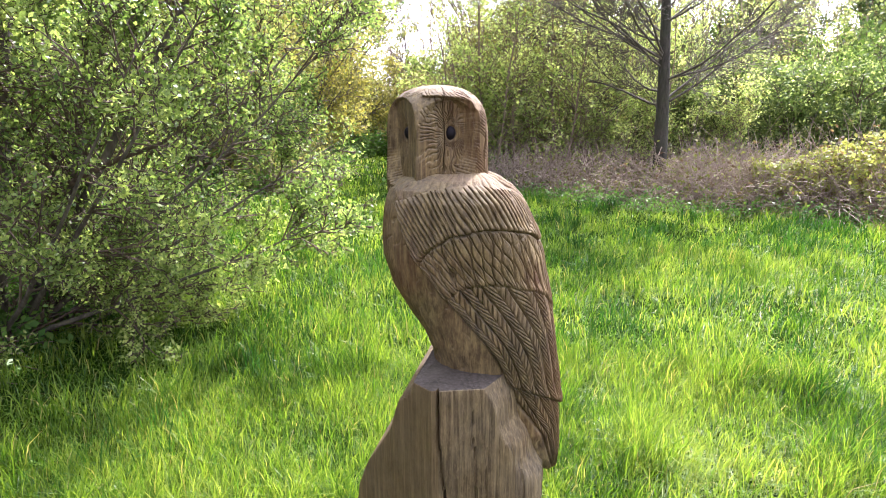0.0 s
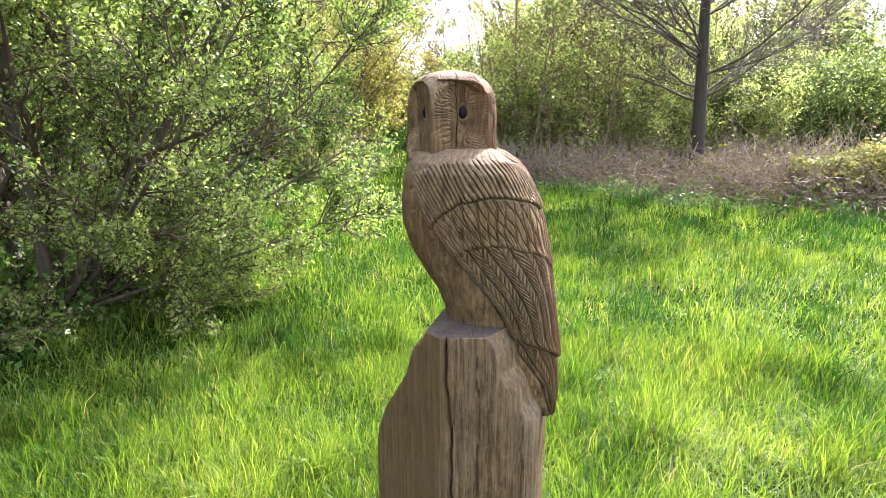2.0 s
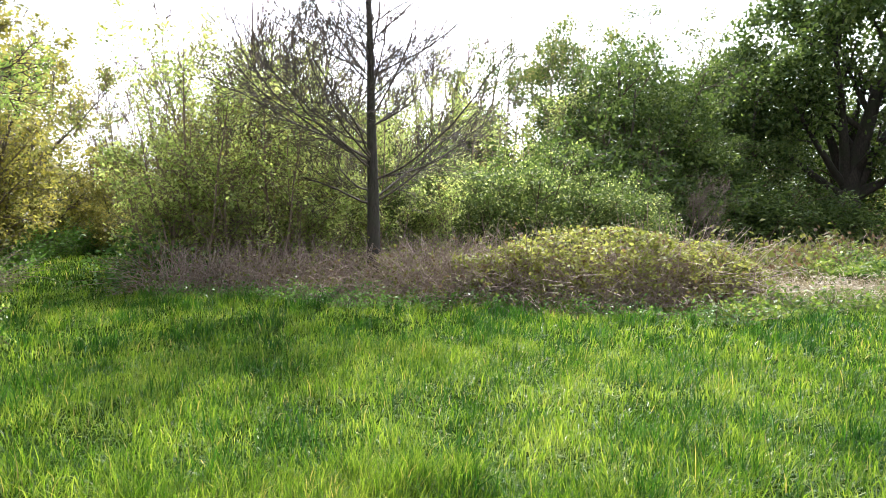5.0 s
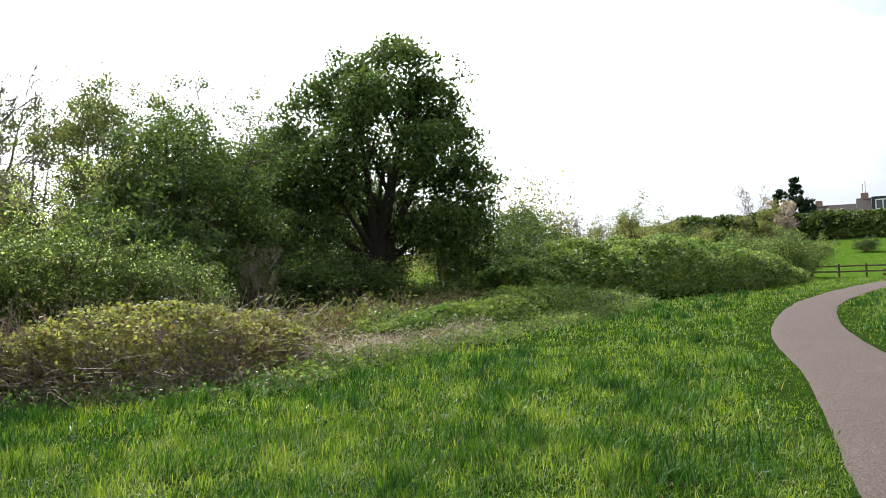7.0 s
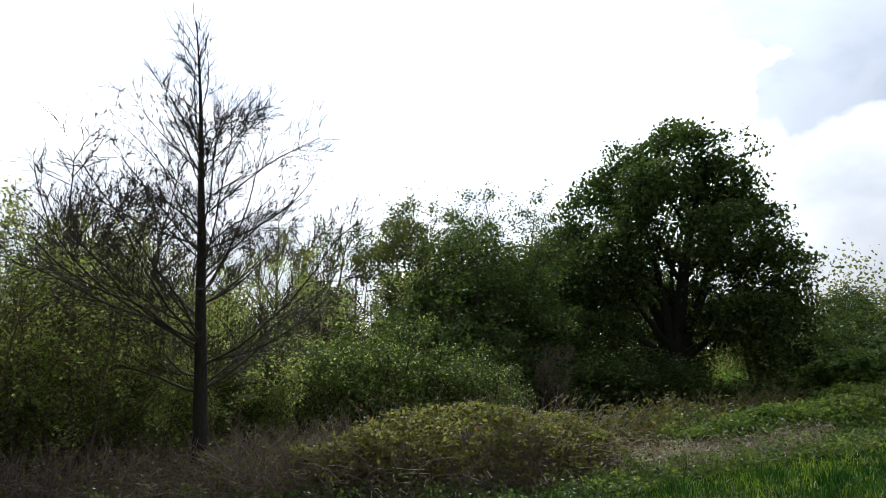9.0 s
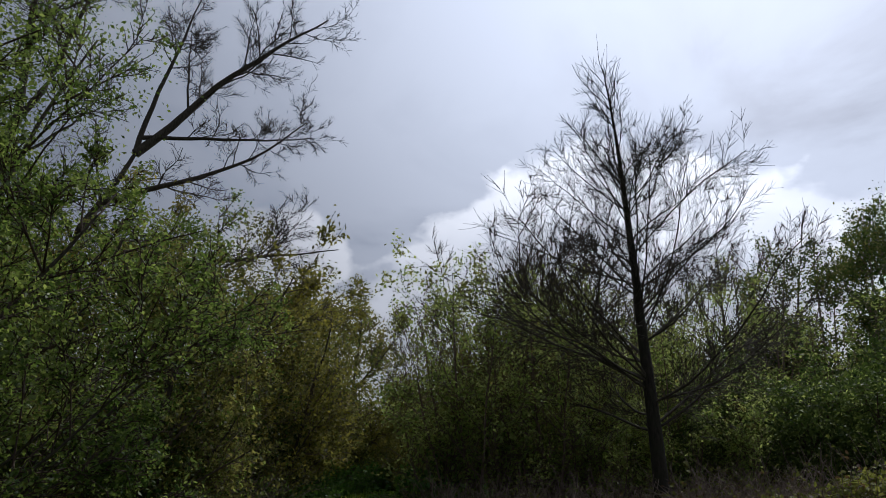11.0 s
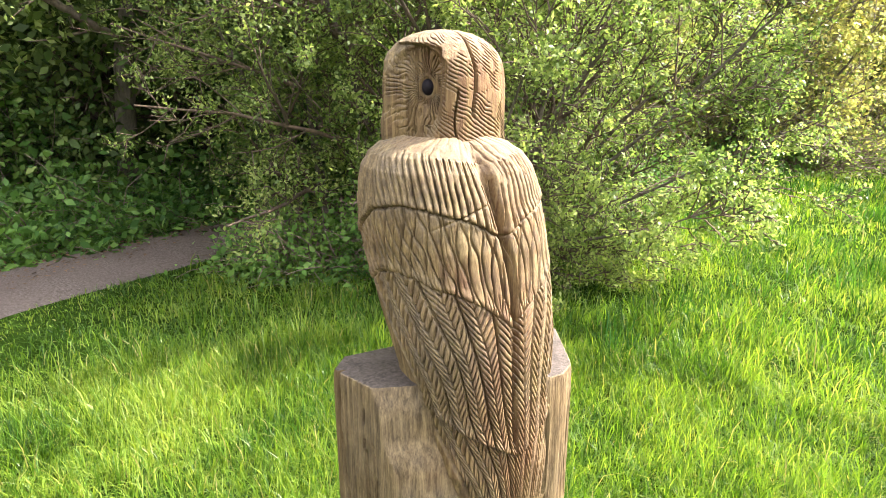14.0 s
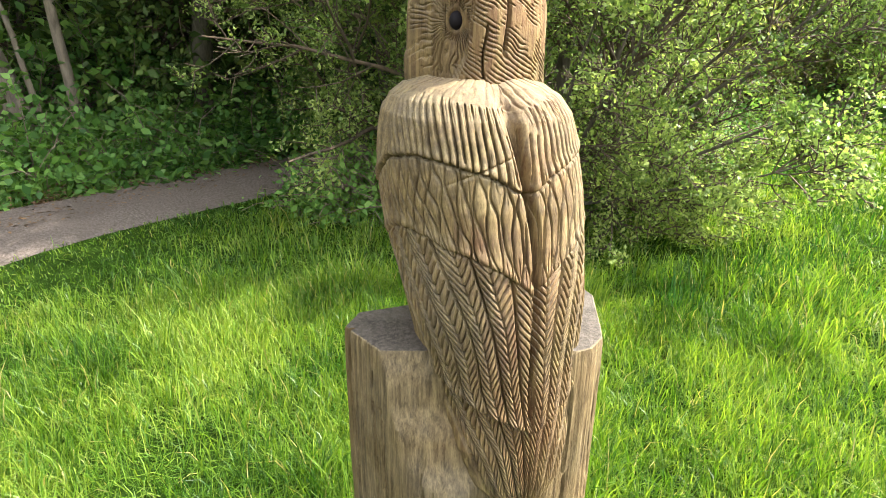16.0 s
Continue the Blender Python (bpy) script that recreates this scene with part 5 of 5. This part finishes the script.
def thicket(name, label, category, seed, line, width, height, leaf, count, size, clump=1.1, flatness=0.45):
    """A dense rounded bank of leaves: a lumpy shell over a strip of ground, deep in shade below."""
    rng = np.random.default_rng(seed)
    root = tagged(new(name), label, category)
    xy, inside = strip(line, width)(count, rng)
    tall = np.interp(np.hypot(*(xy - np.array(line[0])).T), np.hypot(*(np.array(line) - np.array(line[0])).T), height)
    home = np.repeat(rng.integers(0, count, count // 5 + 1), 5)[:count]         # sprays of five leaves
    xy, inside, tall = xy[home], inside[home], tall[home]
    lumps = fractal(xy[:, 0] * clump, xy[:, 1] * clump, seed, 3)
    top = tall * np.sqrt(np.clip(1 - (1 - inside) ** 2.4, 0.03, 1)) * (0.62 + 0.7 * lumps)
    depth = rng.uniform(0, 1, count)[home] ** 2.2
    z = top * (1 - depth * 0.85) + rng.normal(size=count) * size * 0.3
    gz = ground_z(xy[:, 0], xy[:, 1])
    c = np.c_[xy + rng.normal(size=xy.shape) * size * 0.75, gz + np.maximum(z, 0.03)]
    v, f = leaves_at(c, size * rng.uniform(0.55, 1.35, count), rng, flatness, 0.62)
    mesh_object("foliage", v, [f], leaf, root)
    canes = 500
    k = rng.integers(0, count, canes)
    start = np.c_[xy[k], gz[k] - 0.03]
    way = np.c_[rng.normal(size=(canes, 2)) * 0.5, np.ones(canes)]
    lines = run_branches(start, way, top[k] * rng.uniform(0.8, 1.15, canes), 5, 0.12, -0.05, rng)
    v, f = tubes(lines, np.full(canes, 0.012), np.full(canes, 0.004), 3)
    tagged(mesh_object("cane_tangle", v, [f], CANE, root, smooth=True), kind="stuff")
    return root


mound("bramble_patch", "low bramble thicket with yellowish leaves over brown canes", "bramble", 31, strip([(3.6, 10.3), (5.2, 9.4), (6.8, 8.6), (8.6, 8.2)], [.9, 1.4, 1.8, 1.3]), .95, BRAMBLE_LEAF, 14000, .062, 5200, CANE, flatness=.5)
mound("bramble_patch", "tangle of dead brown bramble canes with sparse leaves", "bramble", 32, strip([(0.0, 12.2), (1.6, 11.8), (3.0, 11.2), (4.6, 11.2), (7.0, 11.5), (10.5, 11.4)], [.6, .8, 1.3, 1.3, 1.3, 1.3]), .8, BRAMBLE_LEAF, 9000, .062, 3200, CANE)
mound("dead_stems", "standing dead pale stems at the foot of the saplings", "weeds", 33, strip([(0.4, 11.9), (2.0, 11.6), (4.5, 12.2), (6.5, 12.4)], .8), .55, STRAW, 2000, .05, 1300, CANE, stalks=True)
mound("weed_fringe", "fringe of low green weeds along the edge of the lawn", "weeds", 34, strip([(0.2, 11.2), (1.8, 10.6), (2.9, 9.2), (4.2, 8.7), (5.6, 7.5), (7.2, 6.2)], .35), .25, NETTLE, 12000, .05, 1500, TWIG)
mound("straw_patch", "patch of flattened pale dead grass", "grass", 35, strip([(8.0, 7.3), (10.0, 7.3), (12.5, 7.3), (15.0, 7.9)], [.7, .9, .9, .5]), .14, PALE_STRAW, 20000, .13, 2500, PALE_STRAW, slim=.1)
mound("weed_fringe", "ragged green weeds growing into the dead grass", "weeds", 47, strip([(7.0, 6.4), (8.6, 6.7), (10.5, 6.6), (13.5, 6.4), (18.0, 6.0), (22.0, 5.9)], [.35, .4, .5, .6, .6, .5]), .26, ROUGH_GRASS, 14000, .07, 1500, TWIG)
mound("weed_fringe", "rough green weeds between lawn and brambles", "weeds", 36, strip([(12.0, 8.9), (14.5, 8.4), (18.0, 7.4), (21.0, 6.8), (25.0, 6.4)], [.4, .7, 1.3, 1.3, .8]), .5, BRAMBLE_MOUND, 26000, .085, 1500, TWIG)
mound("bramble_patch", "brown and green bramble behind the straw", "bramble", 37, strip([(9.6, 9.7), (14.0, 10.6), (19.0, 11.0), (24.0, 11.0)], [.9, 1.3, 1.5, 1.5]), .75, BRAMBLE_LEAF, 16000, .12, 1800, CANE)
mound("undergrowth", "dark green nettles and brambles under the trees by the path", "weeds", 39, strip([(-6.1, -1.6), (-5.9, .4), (-6.2, 2.4), (-7.0, 4.6), (-8.6, 6.6)], [.9, 1.0, .9, .9, .9]), .62, NETTLE, 34000, .09, 1600, TWIG)
mound("undergrowth", "dark leafy undergrowth deeper in the wood", "weeds", 40, strip([(-8.4, -3.0), (-8.2, .6), (-8.4, 3.4), (-9.4, 6.6)], 1.4), 1.5, NETTLE, 24000, .14, 1200, TWIG)
mound("undergrowth", "low green undergrowth at the foot of the hawthorn", "weeds", 41, strip([(-3.9, 2.7), (-3.4, 3.3), (-3.1, 4.2), (-3.3, 5.6), (-3.9, 8.5), (-4.1, 11.0)], [.45, .5, .55, .6, .6, .5]), .6, NETTLE, 27000, .06, 1700, TWIG)
mound("low_shrub", "low grey-green shrub at the mouth of the glade", "bush", 42, strip([(-3.6, 11.6), (-2.9, 12.2), (-2.8, 13.2)], .7), .8, ROUGH_GRASS, 9000, .05, 900, TWIG)
mound("undergrowth", "dark green nettles and brambles along the edge of the glade", "weeds", 43, strip([(-4.1, 10.6), (-4.0, 13.0), (-3.7, 16.0), (-3.4, 20.0), (-1.5, 23.0), (0.6, 19.5), (0.2, 14.6), (0.4, 12.2)], [.8, .9, .9, .9, 1.0, .6, .5, .4]), .8, NETTLE, 26000, .11, 1300, TWIG)

thicket("bramble_mound", "high mound of dark green bramble beside the lawn", "bramble", 38, [(21.0, 10.0), (26.0, 8.9), (30.5, 7.4), (36.0, 5.6), (41.0, 4.0), (46.0, 2.3)], [1.6, 2.2, 2.6, 2.5, 1.9, .9], [1.5, 2.2, 2.5, 2.4, 1.8, .7], BRAMBLE_MOUND, 84000, .15, 0.8, .6)
thicket("bramble_bank", "lower yellowish green bank of bramble before the mound", "bramble", 44, [(11.5, 8.0), (14.5, 8.3), (18.5, 7.9), (24.0, 7.1)], [.5, .9, 1.3, .8], [.3, .55, .8, .5], ROUGH_GRASS, 30000, .085)
thicket("bramble_patch", "yellowing leafy bramble arching over brown canes", "bramble", 45, [(4.6, 9.6), (5.8, 8.8), (7.2, 8.0), (8.8, 7.9)], [.6, .9, 1.0, .7], [.7, .95, 1.0, .7], BRAMBLE_TOP, 17000, .068, 1.6, .62)
mound("fallen_leaves", "brown fallen leaves along the edges of the shaded footpath", "leaf litter", 46, strip([(-4.1, -1.2), (-4.55, .35), (-5.3, 2.2), (-6.2, 4.2), (-7.6, 5.6)], .55), .02, DEAD_LEAF, 6000, .035, 2500, DEAD_LEAF, flatness=.85)


# ---------------------------------------------------------------- leaf litter under the thickets
def build_litter():
    step = 0.4
    xs, ys = np.arange(-16, 30, step), np.arange(-5, 32, step)
    gx, gy = np.meshgrid(xs, ys, indexing="ij")
    v = np.stack([gx, gy, ground_z(gx, gy) + 0.014], -1).reshape(-1, 3)
    n = len(ys)
    i = (np.arange(len(xs) - 1)[:, None] * n + np.arange(n - 1)[None]).ravel()
    cx, cy = v[i, 0] + step / 2, v[i, 1] + step / 2
    keep = (lawn(cx, cy) < -0.25) & (path_gap(cx, cy) > 0.3) & (cy > -4) & ((cx < 8) | (cy > 8.5)) & ((cx > 0.3) | (cx < -4.4)) & (cy < 20)
    i = i[keep]
    ob = mesh_object("leaf_litter", v, [np.stack([i, i + n, i + n + 1, i + 1], -1)], LITTER, smooth=True)
    tagged(ob, "brown leaf litter and bare earth under trees and brambles", "leaf litter", kind="structure")


build_litter()


# ---------------------------------------------------------------- far woods, hill, fence and houses
def build_far_woods():
    rng = np.random.default_rng(70)
    centres = []
    for k in range(90):
        a = radians(100 - k * 1.9)
        far = 46 + 26 * rng.random()
        centres.append((-far * math.sin(a), far * math.cos(a), rng.uniform(5.0, 8.5) * (0.5 if -2 < math.degrees(a) < 9 else 1.0)))
    pts = []
    for x, y, h in centres:
        n = 1500
        u = unit(rng.normal(size=(n, 3))) * rng.uniform(0.45, 1.0, (n, 1))
        lump = 1 + 0.35 * np.sin(u[:, 0] * 5 + x) * np.sin(u[:, 1] * 4 + y)
        p = np.stack([x + u[:, 0] * 3.4 * lump, y + u[:, 1] * 3.4 * lump, ground_z(x, y) + h * 0.5 + u[:, 2] * h * 0.52 * lump], -1)
        pts.append(p)
    p = np.concatenate(pts)
    v, f = leaves_at(p, rng.uniform(0.13, 0.30, len(p)), rng, 0.4, 0.7)
    ob = mesh_object("far_woods", v, [f], OLIVE_LEAF)
    tagged(ob, "distant woodland in mixed spring leaf", "trees", kind="stuff")


build_far_woods()


def box(x0, y0, z0, x1, y1, z1, bevel=0.0):
    bm = bmesh.new()
    bmesh.ops.create_cube(bm, size=1.0, matrix=Matrix.Translation(((x0 + x1) / 2, (y0 + y1) / 2, (z0 + z1) / 2)) @ Matrix.Diagonal((x1 - x0, y1 - y0, z1 - z0, 1)))
    if bevel:
        bmesh.ops.bevel(bm, geom=bm.edges[:], offset=bevel, segments=1, affect="EDGES")
    return bm


def build_fence():
    root = tagged(new("fence"), "dark wooden post and rail fence across the green slope", "fence")
    line = [(53.5 + 0.12 * k, 1.35 - 1.6 * k) for k in range(9)]
    for k, (x, y) in enumerate(line):
        z = float(ground_z(x, y))
        part("post", box(x - .06, y - .06, z - .1, x + .06, y + .06, z + .95, .012), FENCE_WOOD, root)
        if k:
            x0, y0 = line[k - 1]
            z0 = float(ground_z(x0, y0))
            for h in (0.42, 0.8):
                bm = box(-.5, -.025, -.05, .5, .025, .05, .008)
                d = Vector((x - x0, y - y0, z - z0))
                m = Matrix.Translation(((x + x0) / 2 - .08, (y + y0) / 2, (z + z0) / 2 + h)) @ d.to_track_quat("X", "Z").to_matrix().to_4x4() @ Matrix.Diagonal((d.length, 1, 1, 1))
                bmesh.ops.transform(bm, matrix=m, verts=bm.verts)
                part("rail", bm, FENCE_WOOD, root)


build_fence()


def build_bench():
    x, y = 33.5, -2.35
    z = float(ground_z(x, y))
    root = tagged(new("bench"), "dark weathered wooden bench beside the footpath", "bench")
    for k in range(3):
        part("slat", box(x - .25 + .17 * k, y - .75, z + .43, x - .11 + .17 * k, y + .75, z + .48, .01), FENCE_WOOD, root)
    for s in (-.6, .6):
        part("leg", box(x - .2, y + s - .06, z - .05, x + .2, y + s + .06, z + .43, .01), FENCE_WOOD, root)
    for h in (.62, .78):
        part("back_slat", box(x + .27, y - .75, z + h, x + .31, y + .75, z + h + .11, .01), FENCE_WOOD, root)
    for s in (-.6, .6):
        part("back_post", box(x + .315, y + s - .04, z - .05, x + .375, y + s + .04, z + .92, .01), FENCE_WOOD, root)


build_bench()


def build_house(x, y, ridge, size, dormer):
    w, l, h = size
    o, rise = .35, w * .30
    z = ridge - rise - h
    root = tagged(new("house"), "brick house on the hill, dark brown roof" + (" and white dormer window" if dormer else ""), "house")
    part("wall", box(x, y - l / 2, z, x + w, y + l / 2, z + h), HOUSE_WALL, root)
    bm = bmesh.new()
    a = [bm.verts.new(p) for p in [(x - o, y - l / 2 - o, z + h), (x + w + o, y - l / 2 - o, z + h), (x + w / 2, y - l / 2 - o, z + h + rise), (x - o, y + l / 2 + o, z + h), (x + w + o, y + l / 2 + o, z + h), (x + w / 2, y + l / 2 + o, z + h + rise)]]
    for f in ((0, 2, 1), (3, 4, 5), (0, 3, 5, 2), (1, 2, 5, 4), (0, 1, 4, 3)):
        bm.faces.new([a[i] for i in f])
    bmesh.ops.recalc_face_normals(bm, faces=bm.faces[:])
    roof = part("roof", bm, ROOF_TILE, root)
    part("chimney", box(x + w / 2 - .35, y + l / 2 - 1.1, z + h + rise * .6, x + w / 2 + .35, y + l / 2 - .2, ridge + .7), HOUSE_WALL, roof)
    if dormer:
        top, d0 = ridge - .15, y + l / 2 - 2.5
        part("dormer", box(x + .3, d0 - 2.6, z + h + .1, x + w / 2 + .3, d0 + 1.2, top), SLATE, root, "dark clad box dormer")
        win = part("window", box(x + .20, d0 - .85, top - 1.75, x + .296, d0 + .85, top - .35), WHITE_PAINT, root)
        for s in (-.74, .06):
            part("pane", box(x + .185, d0 + s, top - 1.6, x + .198, d0 + s + .66, top - .5), GLASS, win)
        part("aerial", box(x + w / 2 - .03, y + l / 2 - .8, ridge + .7, x + w / 2 + .03, y + l / 2 - .74, ridge + 2.4), FENCE_WOOD, root)
        part("aerial", box(x + w / 2 - .03, y + l / 2 - .5, ridge + .7, x + w / 2 + .03, y + l / 2 - .44, ridge + 2.0), FENCE_WOOD, root)
    return root


build_house(105, -8.9, 9.5, (8, 10.5, 2.9), True)
build_house(108, -.6, 9.0, (8, 5.0, 2.9), False)

# hedge and garden trees in front of the houses
fir = put(plant("fir_tree", "dark conifer in a garden on the hill", "tree", 51, [(0, 0, .02, 0, 6.6, .12)],
    [(60, .05, 82, .36, 6, .04, -.02, .8), (8, .1, 50, .4, 4, .08, -.02, .4)], BARK, BARK, FIR, 22000, .26, .2, .3, slim=.3), 97, 3.3, 0)
again(fir, 96, 5.6, 60, .8)
blossom = put(plant("cherry_tree", "pale pink blossoming tree beside the hedge", "tree", 52, [(0, 0, .05, 0, 3.6, .08), (.2, 0, .4, .2, 3.2, .06), (-.2, 0, -.4, 0, 3.2, .06)],
    [(12, .2, 50, .42, 5, .1, .02, .4), (7, .2, 45, .42, 4, .12, 0, .4)], BARK, TWIG, BLOSSOM, 5000, .17, .3), 81.5, 4.3, 0, 1.25)
again(blossom, 97, -3.2, 90, .55)
thicket("hedge", "tall dark green hedge along the hill field", "hedge", 71, [(75, 20), (80, 13), (83, 8), (84, 2), (85, -4), (86, -11)], 1.8, [3.4, 3.2, 3.3, 2.7, 2.6, 2.4], HEDGE_LEAF, 26000, .42, .35)
for k, (x, y, sc, tall) in enumerate([(76, 12.5, 1.1, .9), (79, 6.5, 1.2, .9), (82, -6.5, .8, .8), (64, 14, 1.2, .9), (70, -2.6, .6, .8)]):
    again((hazel_dark, far_tree)[k % 2], x, y, 70 * k, sc, tall * (.8 if k % 2 else 1))
for k, (x, y, sc) in enumerate([(50.7, 2.9, .85), (55.5, 6.2, .9), (53.7, 1.7, .75)]):
    again(shrub, x, y, 70 * k, sc * 1.5)
again(far_tree, 41.5, 11.2, 30, 1.0)
again(far_tree, 44.5, 12.6, 130, .9)
again(thin, 47, 17.5, 10, .85)
again(thin, 50, 16.5, 110, .8)
again(thin, 92, 8.5, 110, 1.0)
